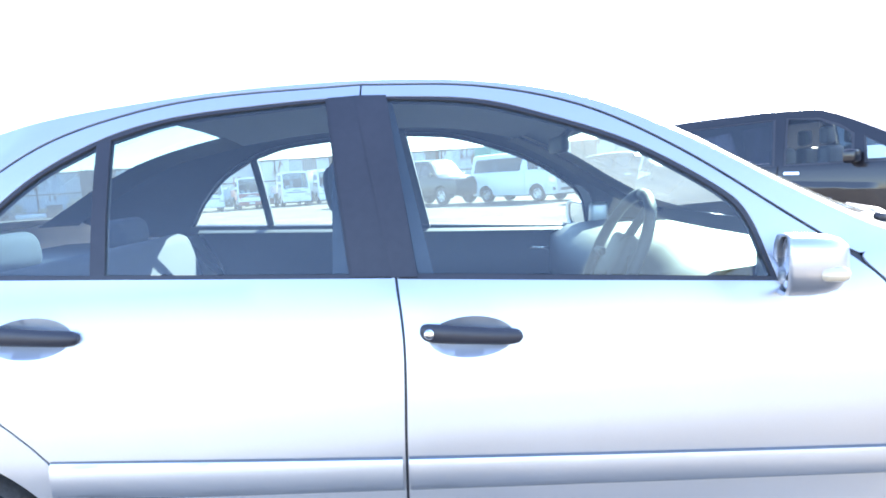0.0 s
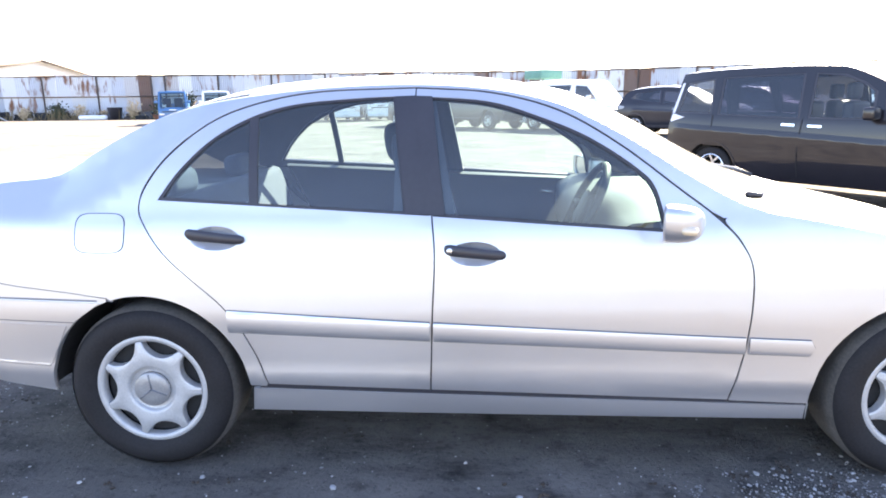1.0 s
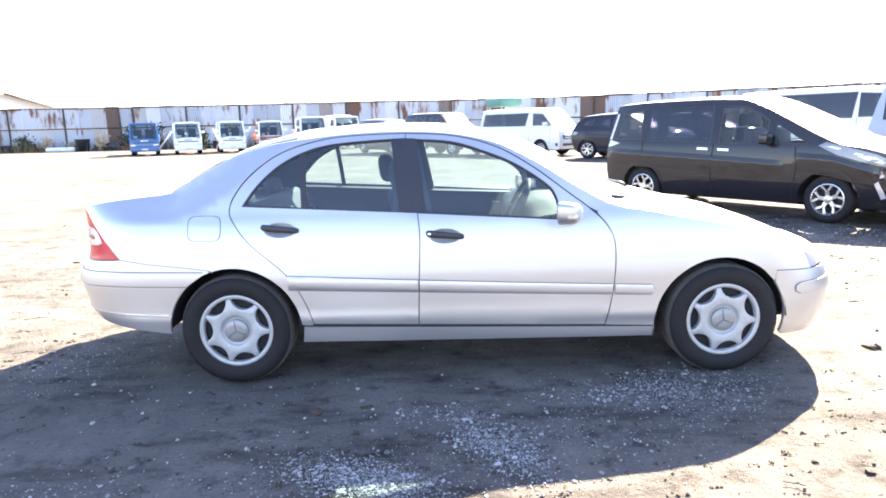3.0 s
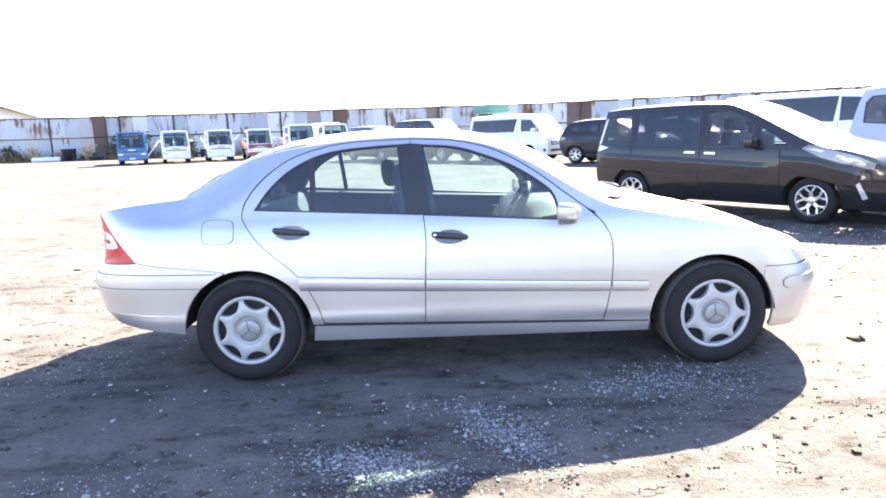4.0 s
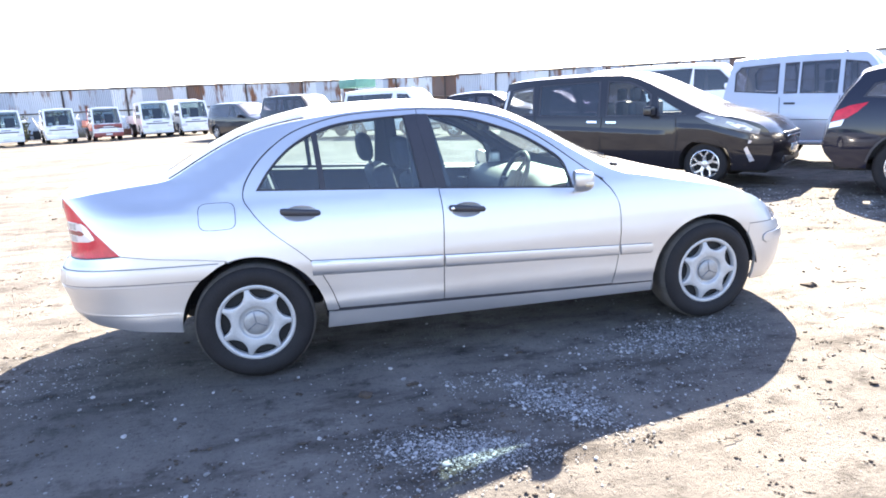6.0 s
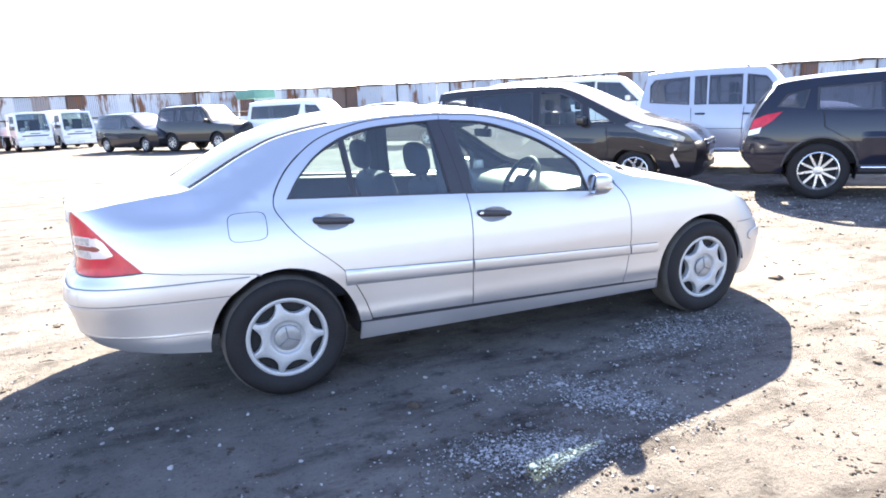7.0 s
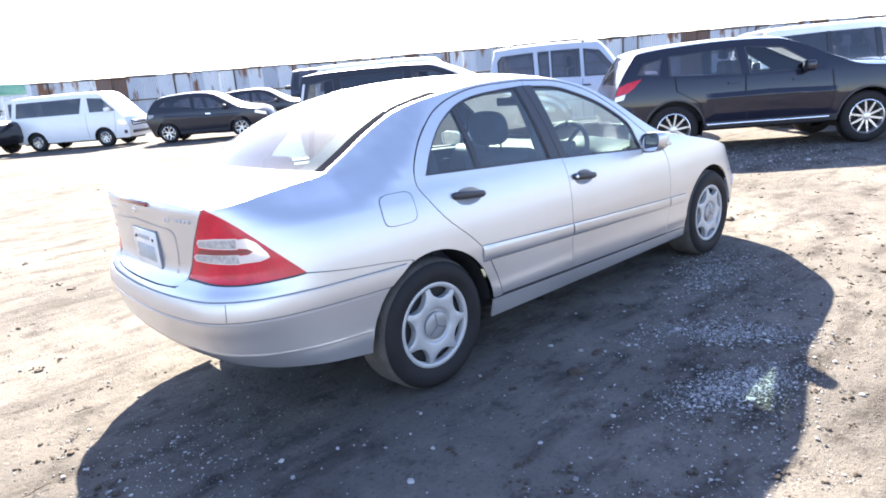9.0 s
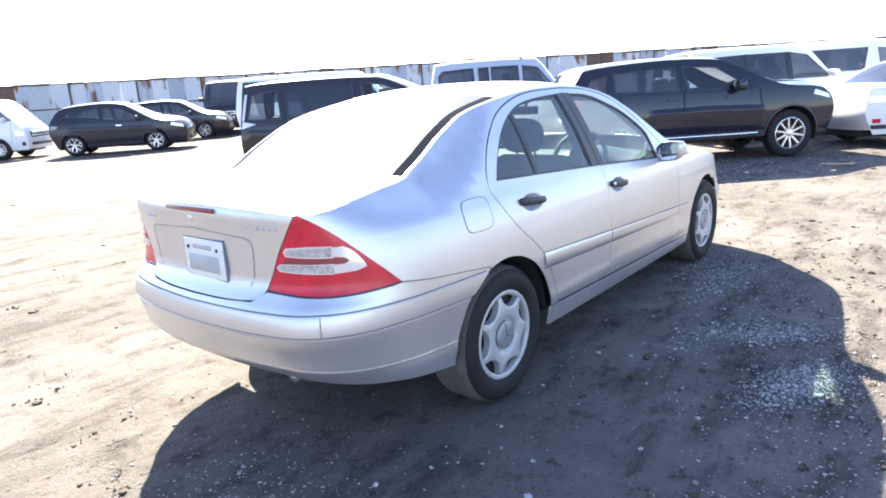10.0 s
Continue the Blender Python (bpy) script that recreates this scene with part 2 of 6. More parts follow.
def fence_mat():
    m = bpy.data.materials.new("weathered_sheet")
    m.use_nodes = True
    t = m.node_tree
    b = t.nodes["Principled BSDF"]
    b.inputs["Roughness"].default_value = 0.55
    b.inputs["Metallic"].default_value = 0.15
    co, oi = t.nodes.new("ShaderNodeTexCoord"), t.nodes.new("ShaderNodeObjectInfo")
    r1 = t.nodes.new("ShaderNodeValToRGB")
    cols = [(0.0, (0.38, 0.42, 0.49)), (0.35, (0.52, 0.55, 0.61)), (0.86, (0.64, 0.66, 0.69)), (0.93, (0.15, 0.095, 0.08))]
    while len(r1.color_ramp.elements) < len(cols):
        r1.color_ramp.elements.new(0.5)
    for e, (p, c) in zip(r1.color_ramp.elements, cols):
        e.position, e.color = p, (*c, 1)
    t.links.new(oi.outputs["Random"], r1.inputs[0])
    n = t.nodes.new("ShaderNodeTexNoise")
    n.inputs["Scale"].default_value, n.inputs["Detail"].default_value = 1.3, 6
    mp = t.nodes.new("ShaderNodeMapping")
    mp.inputs["Scale"].default_value = (1.6, 1.6, 0.5)
    t.links.new(co.outputs["Object"], mp.inputs[0])
    va = t.nodes.new("ShaderNodeVectorMath")
    t.links.new(mp.outputs[0], va.inputs[0])
    t.links.new(oi.outputs["Location"], va.inputs[1])
    t.links.new(va.outputs[0], n.inputs["Vector"])
    r2 = t.nodes.new("ShaderNodeValToRGB")
    r2.color_ramp.elements[0].position, r2.color_ramp.elements[1].position = 0.58, 0.68
    sp = t.nodes.new("ShaderNodeSeparateXYZ")
    t.links.new(co.outputs["Object"], sp.inputs[0])
    up = t.nodes.new("ShaderNodeMapRange")
    up.inputs["From Min"].default_value, up.inputs["From Max"].default_value = 2.3, 3.3
    up.inputs["To Max"].default_value = 0.075
    t.links.new(sp.outputs["Z"], up.inputs[0])
    more = t.nodes.new("ShaderNodeMath")
    t.links.new(n.outputs[0], more.inputs[0])
    t.links.new(up.outputs[0], more.inputs[1])
    t.links.new(more.outputs[0], r2.inputs[0])
    x = t.nodes.new("ShaderNodeMix")
    x.data_type = 'RGBA'
    x.inputs[7].default_value = (0.20, 0.09, 0.05, 1)
    t.links.new(r2.outputs[0], x.inputs[0])
    t.links.new(r1.outputs[0], x.inputs[6])
    t.links.new(x.outputs[2], b.inputs["Base Color"])
    return m


EARTH, SHEET = ground_mat(), fence_mat()


# ---- mesh helpers ----
def thing(name, m, label, category, group="", kind=""):
    ob = new(name)
    ob.empty_display_size = 0.2
    ob.matrix_world = m
    return tagged(ob, label, category, group, kind)


def mesh_of(verts, faces, normals=None, smooth=True):
    me = bpy.data.meshes.new("mesh")
    me.from_pydata([tuple(v) for v in verts], [], faces)
    me.update()
    if smooth:
        me.polygons.foreach_set("use_smooth", [True] * len(me.polygons))
    if normals is not None:
        me.normals_split_custom_set_from_vertices([tuple(n) for n in normals])
    return me


def part(name, data, material, parent=None, label=""):
    """One mesh object under a thing or a part, from a bmesh or a mesh."""
    if isinstance(data, bmesh.types.BMesh):
        me = bpy.data.meshes.new(name)
        data.to_mesh(me)
        data.free()
    else:
        me = data
    if not me.materials:
        me.materials.append(material)
    ob = new(name, me)
    ob.parent = parent
    if label:
        tagged(ob, label)
    return ob


def box_bm(x0, x1, y0, y1, z0, z1, bevel=0.01, seg=2):
    bm = bmesh.new()
    bmesh.ops.create_cube(bm, size=1.0, matrix=Matrix.LocRotScale(((x0 + x1) / 2, (y0 + y1) / 2, (z0 + z1) / 2), None, (x1 - x0, y1 - y0, z1 - z0)))
    if bevel:
        bmesh.ops.bevel(bm, geom=bm.edges[:], offset=bevel, segments=seg, affect='EDGES', profile=0.5)
        for f in bm.faces:
            f.smooth = True
    return bm


def lathe(profile, axis='y', n=48, smooth=True, ends=False):
    """Turns (radius, along) pairs round the y axis."""
    verts, faces = [], []
    for i in range(n):
        a = 2 * math.pi * i / n
        for r, h in profile:
            verts.append((r * math.cos(a), h, r * math.sin(a)) if axis == 'y' else (r * math.cos(a), r * math.sin(a), h))
    k = len(profile)
    for i in range(n):
        j = (i + 1) % n
        for q in range(k - 1):
            faces.append((i * k + q, i * k + q + 1, j * k + q + 1, j * k + q))
    return mesh_of(verts, faces, smooth=smooth)


def tube(points, radius, n=8):
    """A round bar along points."""
    pts = [Vector(p) for p in points]
    verts, faces = [], []
    for i, p in enumerate(pts):
        d = (pts[min(i + 1, len(pts) - 1)] - pts[max(i - 1, 0)]).normalized()
        a = d.orthogonal().normalized() if i == 0 else (a - d * a.dot(d)).normalized()
        b = d.cross(a)
        for k in range(n):
            t = 2 * math.pi * k / n
            verts.append(p + radius * (math.cos(t) * a + math.sin(t) * b))
    for i in range(len(pts) - 1):
        for k in range(n):
            faces.append((i * n + k, i * n + (k + 1) % n, (i + 1) * n + (k + 1) % n, (i + 1) * n + k))
    faces += [tuple(range(n))[::-1], tuple((len(pts) - 1) * n + k for k in range(n))]
    return mesh_of(verts, faces)


def curve2(pts, per=6):
    """A smooth chain through points of the plane."""
    p = [np.array(q, float) for q in pts]
    p = [2 * p[0] - p[1], *p, 2 * p[-1] - p[-2]]
    out = []
    for i in range(1, len(p) - 2):
        for k in range(per):
            t = k / per
            out.append(tuple(0.5 * (2 * p[i] + (p[i + 1] - p[i - 1]) * t + (2 * p[i - 1] - 5 * p[i] + 4 * p[i + 1] - p[i + 2]) * t * t + (3 * p[i] - p[i - 1] - 3 * p[i + 1] + p[i + 2]) * t ** 3)))
    out.append(tuple(p[-2]))
    return out


def dense(poly, step):
    """Adds points along the edges of a closed outline."""
    out = []
    for a, b in zip(poly, poly[1:] + poly[:1]):
        n = max(1, int(math.hypot(b[0] - a[0], b[1] - a[1]) / step))
        out += [(a[0] + (b[0] - a[0]) * k / n, a[1] + (b[1] - a[1]) * k / n) for k in range(n)]
    return out


from mathutils.geometry import delaunay_2d_cdt


def skin(outer, holes, surf, step=0.05, rim=0.012, side=1, inset=0.0):
    """A panel: an outline (and holes) of a plane laid on the surface surf(u, z, inset), with turned-in edges. side -1 mirrors it across the car."""
    loops = [dense([tuple(p) for p in lp], step) for lp in [outer, *holes]]
    verts, loops_i = [], []
    for lp in loops:
        loops_i.append(list(range(len(verts), len(verts) + len(lp))))
        verts += [Vector(p) for p in lp]
    edges = [(i, lp[(k + 1) % len(lp)]) for lp in loops_i for k, i in enumerate(lp)]
    ex = np.array([(*verts[i], *verts[j]) for i, j in edges])

    def inside(q):
        """Even-odd test of points against all the loops."""
        x, z = q[:, :1], q[:, 1:]
        up = (ex[:, 1] > z) != (ex[:, 3] > z)
        cut = ex[:, 0] + (z - ex[:, 1]) / np.where(ex[:, 3] == ex[:, 1], 1e-9, ex[:, 3] - ex[:, 1]) * (ex[:, 2] - ex[:, 0])
        return ((up & (x < cut)).sum(axis=1) % 2) == 1

    lo, hi = ex[:, :2].min(axis=0), ex[:, :2].max(axis=0)
    gx, gz = np.meshgrid(np.arange(lo[0] + step / 2, hi[0], step), np.arange(lo[1] + step / 2, hi[1], step))
    grid = np.stack([gx.ravel(), gz.ravel()], axis=1)
    if len(grid):
        grid = grid[inside(grid)]
    for g in grid:
        if np.min(np.hypot(ex[:, 0] - g[0], ex[:, 1] - g[1])) > step * 0.45:
            verts.append(Vector(g))
    v2, _, tris, _, _, _ = delaunay_2d_cdt(verts, edges, [], 0, 1e-5)
    va = np.array([tuple(v) for v in v2])
    keep = inside(np.array([va[list(f)].mean(axis=0) for f in tris]))
    tris = [f for f, k in zip(tris, keep) if k]
    used = sorted({i for f in tris for i in f})
    at = {i: k for k, i in enumerate(used)}
    pos, nor = [], []
    for i in used:
        u, z = v2[i]
        p = surf(u, z, inset)
        n = (surf(u + 0.004, z, inset) - surf(u - 0.004, z, inset)).cross(surf(u, z + 0.004, inset) - surf(u, z - 0.004, inset)).normalized()
        pos.append(p), nor.append(n)
    faces, count = [], {}
    for f in tris:
        f = [at[i] for i in f]
        if (pos[f[1]] - pos[f[0]]).cross(pos[f[2]] - pos[f[0]]).dot(nor[f[0]]) < 0:
            f.reverse()
        faces.append(f)
        for a, b in zip(f, f[1:] + f[:1]):
            count[(a, b)] = True
    if rim:
        for a, b in [e for e in count if (e[1], e[0]) not in count]:
            k = len(pos)
            pa, pb = pos[a], pos[b]
            qa, qb = pa - nor[a] * rim, pb - nor[b] * rim
            rn = (pb - pa).cross(nor[a]).normalized()
            pos += [pa, pb, qb, qa]
            nor += [(rn + nor[a] * 0.6).normalized(), (rn + nor[b] * 0.6).normalized(), rn, rn]
            faces.append([k, k + 3, k + 2, k + 1])
    if side < 0:
        pos = [Vector((p.x, -p.y, p.z)) for p in pos]
        nor = [Vector((n.x, -n.y, n.z)) for n in nor]
        faces = [f[::-1] for f in faces]
    return pos, faces, nor


def both(a, b):
    """Two panels as one."""
    k = len(a[0])
    return a[0] + b[0], a[1] + [[i + k for i in f] for f in b[1]], a[2] + b[2]


def sheet_parts(rows, spans, parent):
    """A grid of points across a vehicle, cut into named parts: spans of (name, material, first row, last row, first column, last column, label)."""
    g = np.array([[tuple(p) for p in r] for r in rows])
    du, dv = np.gradient(g, axis=0), np.gradient(g, axis=1)
    nn = np.cross(du, dv)
    nn /= np.maximum(np.linalg.norm(nn, axis=2, keepdims=True), 1e-9)
    if nn[len(rows) // 2, g.shape[1] // 2, 2] < 0:
        nn = -nn
    out = {}
    for name, material, i0, i1, j0, j1, label in spans:
        sub, sn = g[i0:i1 + 1, j0:j1 + 1], nn[i0:i1 + 1, j0:j1 + 1]
        r, c = sub.shape[:2]
        verts, normals = sub.reshape(-1, 3), sn.reshape(-1, 3)
        faces = []
        for i in range(r - 1):
            for j in range(c - 1):
                f = [i * c + j, i * c + j + 1, (i + 1) * c + j + 1, (i + 1) * c + j]
                fn = np.cross(verts[f[1]] - verts[f[0]], verts[f[2]] - verts[f[0]])
                faces.append(f if fn @ normals[f[0]] >= 0 else f[::-1])
        ob = part(name, mesh_of(verts, faces, normals), material, parent, label)
        out[name] = ob
    return out


def arch(cx, cz, r, a0, a1, n=18):
    return [(cx + r * math.cos(radians(a0 + (a1 - a0) * k / n)), cz + r * math.sin(radians(a0 + (a1 - a0) * k / n))) for k in range(n + 1)]


def wheel(parent, x, y, z, r, rim_r, width, spokes, side, seed=0, material=None):
    """A tyre with an alloy rim under it; y is the outer face's place, side -1 the right-hand side."""
    w = width / 2
    tyre = lathe([(rim_r, w), (rim_r + 0.012, w + 0.004), ((r + rim_r) / 2, w + 0.008), (r - 0.03, w), (r - 0.006, w - 0.02), (r, w - 0.05), (r, -w + 0.03), (r - 0.02, -w), (rim_r, -w)], n=40)
    tyre.transform(Matrix.Diagonal((1, side, 1, 1)))
    if side < 0:
        tyre.flip_normals()
    ob = part("wheel", tyre, RUBBER, parent)
    ob.location = (x, y - side * w, z)
    bm = bmesh.new()
    # barrel, spokes and nave in one casting
    f = side * w
    for k in range(spokes):
        a = 2 * math.pi * k / spokes + 0.3 + seed
        # a stem that forks half way out, or a plain bar on wheels of many spokes
        runs = [(0.03, 0.0, 0.026, rim_r * 0.55, 0.0, 0.022)] + [(rim_r * 0.50, q * 0.05, 0.014, rim_r * 0.965, q * 0.36, 0.017) for q in (-1, 1)] if spokes <= 6 else [(0.03, 0.0, 0.016, rim_r * 0.96, 0.0, 0.013)]
        for r0, a0, h0, r1, a1, h1 in runs:
            ring = []
            for rad, da, half, yy in ((r0, a0, h0, f - side * 0.02), (r1, a1, h1, f - side * 0.012)):
                c, s = math.cos(a + da), math.sin(a + da)
                for sg, dep in ((-1, 0), (1, 0), (1, 0.02), (-1, 0.02)):
                    ring.append(bm.verts.new((rad * c - sg * half * s, yy - side * dep, rad * s + sg * half * c)))
            for i in range(4):
                bm.faces.new((ring[i], ring[(i + 1) % 4], ring[4 + (i + 1) % 4], ring[4 + i]))
    rings = [(rim_r, f), (rim_r - 0.012, f + side * 0.004), (rim_r - 0.02, f - side * 0.012), (rim_r - 0.024, f - side * 0.09)]
    hub = [(0.055, f - side * 0.03), (0.05, f - side * 0.008), (0.02, f - side * 0.002), (0.002, f - side * 0.002)]
    for prof in (rings, hub):
        prev = None
        for k in range(33):
            a = 2 * math.pi * k / 32
            cur = [bm.verts.new((rr * math.cos(a), yy, rr * math.sin(a))) for rr, yy in prof]
            if prev:
                for i in range(len(prof) - 1):
                    bm.faces.new((prev[i], prev[i + 1], cur[i + 1], cur[i]))
            prev = cur
    bmesh.ops.recalc_face_normals(bm, faces=bm.faces[:])
    part("rim", bm, material or ALLOY, ob, "spoked alloy rim")
    disc = lathe([(rim_r - 0.022, f - side * 0.085), (0.01, f - side * 0.085)], n=24)
    part("brake_disc", disc, DARK, ob)
    return ob


# ---- ground ----
def spacing(c, near, far, step):
    """Coordinates close together about c and ever wider out to far."""
    a = list(np.arange(0, near, step))
    d = step
    while a[-1] < far:
        d *= 1.16
        a.append(a[-1] + d)
    return np.array([c - v for v in a[:0:-1]] + [c + v for v in a])


def build_ground():
    xs, ys = spacing(-0.5, 4.2, 1500, 0.045), spacing(-1.0, 3.6, 1500, 0.045)
    verts = []
    for y in ys:
        for x in xs:
            near = max(0.0, 1 - math.hypot(x, y) / 14)
            h = 0.006 * noise.noise((x * 1.7, y * 1.7, 0)) + 0.006 * noise.noise((x * 7, y * 7, 3)) + 0.004 * noise.noise((x * 17, y * 17, 5)) - 0.006
            verts.append((x, y, h * near - (1 - near) * 0.006))
    n = len(xs)
    faces = [(j * n + i, j * n + i + 1, (j + 1) * n + i + 1, (j + 1) * n + i) for j in range(len(ys) - 1) for i in range(n - 1)]
    tagged(part("ground", mesh_of(verts, faces), EARTH), "packed pale brown earth with gravel and grit", "ground", kind="structure")


build_ground()


# ---- silver sedan ----
PLAN = curve2([(-2.380, 0.2), (-2.380, 0), (-2.375, -0.2), (-2.357, -0.40), (-2.308, -0.60), (-2.185, -0.737), (-1.995, -0.810), (-1.75, -0.835), (-1.35, -0.851), (-0.6, -0.858), (0, -0.859), (0.6, -0.857), (1.1, -0.851),
               (1.5, -0.838), (1.77, -0.803), (1.94, -0.725), (2.07, -0.585), (2.145, -0.4), (2.182, -0.2), (2.192, 0), (2.192, 0.2)], 24)[24:-24]
px, py = np.array([p[0] for p in PLAN]), np.array([p[1] for p in PLAN])
ps = np.concatenate([[0], np.cumsum(np.hypot(np.diff(px), np.diff(py)))])
ps -= np.interp(0.0, px, ps)
tx, ty = np.gradient(px, ps), np.gradient(py, ps)
U_REAR, U_FRONT = float(ps[0]), float(ps[-1])
ux = lambda x: float(np.interp(x, px, ps))
uyr = lambda y: float(np.interp(-y, -py[:len(py) // 2], ps[:len(py) // 2]))


def smooth_table(pairs):
    zz = np.arange(0.05, 1.6, 0.005)
    v = np.interp(zz, [p[0] for p in pairs], [p[1] for p in pairs])
    k = np.exp(-0.5 * (np.arange(-8, 9) / 3.2) ** 2)
    return zz, np.convolve(np.pad(v, 8, mode="edge"), k / k.sum(), mode="valid")


PROF_SIDE = smooth_table([(0.15, 0.07), (0.21, 0.028), (0.25, 0.018), (0.29, 0.015), (0.325, 0.012), (0.345, 0.005), (0.37, 0.002), (0.41, 0.006), (0.5, 0.004), (0.6, 0.0), (0.72, 0.010), (0.82, 0.026), (0.9, 0.048), (0.95, 0.072), (1.0, 0.09), (1.1, 0.13), (1.2, 0.178), (1.28, 0.222), (1.36, 0.272), (1.42, 0.33)])
PROF_REAR = smooth_table([(0.2, 0.26), (0.3, 0.15), (0.37, 0.082), (0.395, 0.050), (0.41, 0.036), (0.43, 0.036), (0.45, 0.034), (0.5, 0.021), (0.56, 0.0), (0.6, 0.002), (0.66, 0.02), (0.70, 0.06), (0.74, 0.075), (0.85, 0.072), (0.94, 0.064), (1.0, 0.056), (1.035, 0.075), (1.1, 0.15)])
PROF_FRONT = smooth_table([(0.15, 0.09), (0.22, 0.04), (0.32, 0.008), (0.45, 0.0), (0.52, 0.015), (0.58, 0.045), (0.66, 0.095), (0.74, 0.165), (0.9, 0.34)])


def blend(t):
    t = min(max(t, 0.0), 1.0)
    return t * t * (3 - 2 * t)


LEAN_X = [-2.28, -2.1, -1.95, -1.7, -1.6, -1.5, -1.4, -1.3, -1.15, -1.0]
LEAN = [0.0, 0.06, 0.085, 0.10, 0.078, 0.068, 0.052, 0.040, 0.018, 0.0]
LEAN_OVER = [0.15, 0.15, 0.15, 0.15, 0.16, 0.16, 0.15, 0.12, 0.10, 0.10]
LEAN_FROM = [0.94, 0.93, 0.92, 0.92, 0.94, 0.98, 1.04, 1.12, 1.26, 1.30]
UR0, UR1, UF0, UF1 = ux(-1.86), uyr(-0.45), ux(1.55), ux(2.05)


def P(u, z, inset=0.0):
    """The sedan's right-hand skin: u runs round the plan from the tail's middle to the nose's, z up."""
    wr, wf = blend((UR0 - u) / (UR0 - UR1)), blend((u - UF0) / (UF1 - UF0))
    off = inset + np.interp(z, *PROF_SIDE) * (1 - wr - wf) + np.interp(z, *PROF_REAR) * wr + np.interp(z, *PROF_FRONT) * wf
    x, y = np.interp(u, ps, px), np.interp(u, ps, py)
    a, b = np.interp(u, ps, tx), np.interp(u, ps, ty)
    # the rear pillar leans in over a rounded shoulder
    off += np.interp(x, LEAN_X, LEAN) * blend((z - np.interp(x, LEAN_X, LEAN_FROM)) / np.interp(x, LEAN_X, LEAN_OVER))
    return Vector((x - b * off, min(y + a * off, 0.0), z))


SEAM_R = curve2([(-0.395, 1.362), (-0.73, 1.352), (-0.94, 1.318), (-1.11, 1.257), (-1.25, 1.152), (-1.33, 1.05), (-1.357, 0.97), (-1.33, 0.905), (-1.24, 0.79), (-1.05, 0.62), (-0.96, 0.47), (-0.915, 0.342)])
DOOR_R = SEAM_R + curve2([(-0.341, 0.327), (-0.332, 0.59), (-0.323, 0.80), (-0.333, 0.94)]) + [(-0.400, 1.30)]
SEAM_F = curve2([(-0.391, 1.362), (-0.13, 1.343), (0.10, 1.283), (0.30, 1.172), (0.50, 1.022), (0.62, 0.93), (0.70, 0.845), (0.738, 0.74), (0.73, 0.5), (0.69, 0.300)])
DOOR_F = SEAM_F + curve2([(-0.3352, 0.327), (-0.3262, 0.59), (-0.3172, 0.80), (-0.3272, 0.94)]) + [(-0.3945, 1.30)]
OPEN_R = curve2([(-0.4065, 1.338), (-0.61, 1.330), (-0.82, 1.312), (-0.97, 1.273), (-1.11, 1.198), (-1.22, 1.095), (-1.295, 0.990)], 5) + [(-0.3385, 0.938), (-0.352, 1.02)]
OPEN_F = curve2([(-0.391, 1.336), (-0.14, 1.316), (0.04, 1.263), (0.21, 1.192), (0.37, 1.088), (0.428, 1.02), (0.462, 0.885)], 5) + [(-0.3255, 0.936)]
GLASS_RM = curve2([(-0.475, 1.329), (-0.61, 1.322), (-0.82, 1.304), (-0.955, 1.267)], 5) + [(-0.937, 0.979), (-0.428, 0.951)]
GLASS_RQ = curve2([(-0.985, 1.257), (-1.105, 1.191), (-1.21, 1.093), (-1.276, 0.999)], 5) + [(-0.967, 0.980)]
GLASS_F = curve2([(-0.335, 1.327), (-0.14, 1.307), (0.035, 1.255), (0.203, 1.185), (0.361, 1.082), (0.419, 1.015), (0.450, 0.895)], 5) + [(-0.285, 0.944)]
HOLE_F = OPEN_F[:-10] + [(x + 0.035 * min(1.0, max(0.0, (x - 0.1) / 0.2)), z) for x, z in OPEN_F[-10:]]
RAIL = curve2([(0.80, 0.945), (0.68, 0.989), (0.51, 1.085), (0.33, 1.198), (0.12, 1.302), (-0.12, 1.357), (-0.40, 1.376), (-0.70, 1.369), (-0.96, 1.344), (-1.14, 1.318), (-1.30, 1.280), (-1.40, 1.240), (-1.50, 1.192), (-1.60, 1.138), (-1.68, 1.093), (-1.735, 1.064)], 5)
DECK = curve2([(-1.735, 1.064), (-1.80, 1.052), (-1.95, 1.040), (-2.10, 1.026), (-2.2, 1.012), (-2.28, 1.000)], 4)
LAMP_TOP, LAMP_TIP, LAMP_IN = (uyr(-0.60), 1.004), (ux(-1.975), 0.720), (uyr(-0.425), 0.716)
ARCH_R, ARCH_F = (-1.352, 0.292, 0.372), (1.338, 0.288, 0.374)


WING_TOP = [(0.80, 0.945), (0.92, 0.926), (1.1, 0.891), (1.42, 0.828), (1.62, 0.768), (1.76, 0.714), (1.86, 0.664)]
CUPS = {lock: [(xc + 0.088 * math.cos(a), zc - 0.004 + 0.041 * math.sin(a)) for a in np.linspace(0, 2 * math.pi, 41)[:-1]] for xc, zc, lock in ((-1.079, 0.868, False), (-0.183, 0.818, True))}


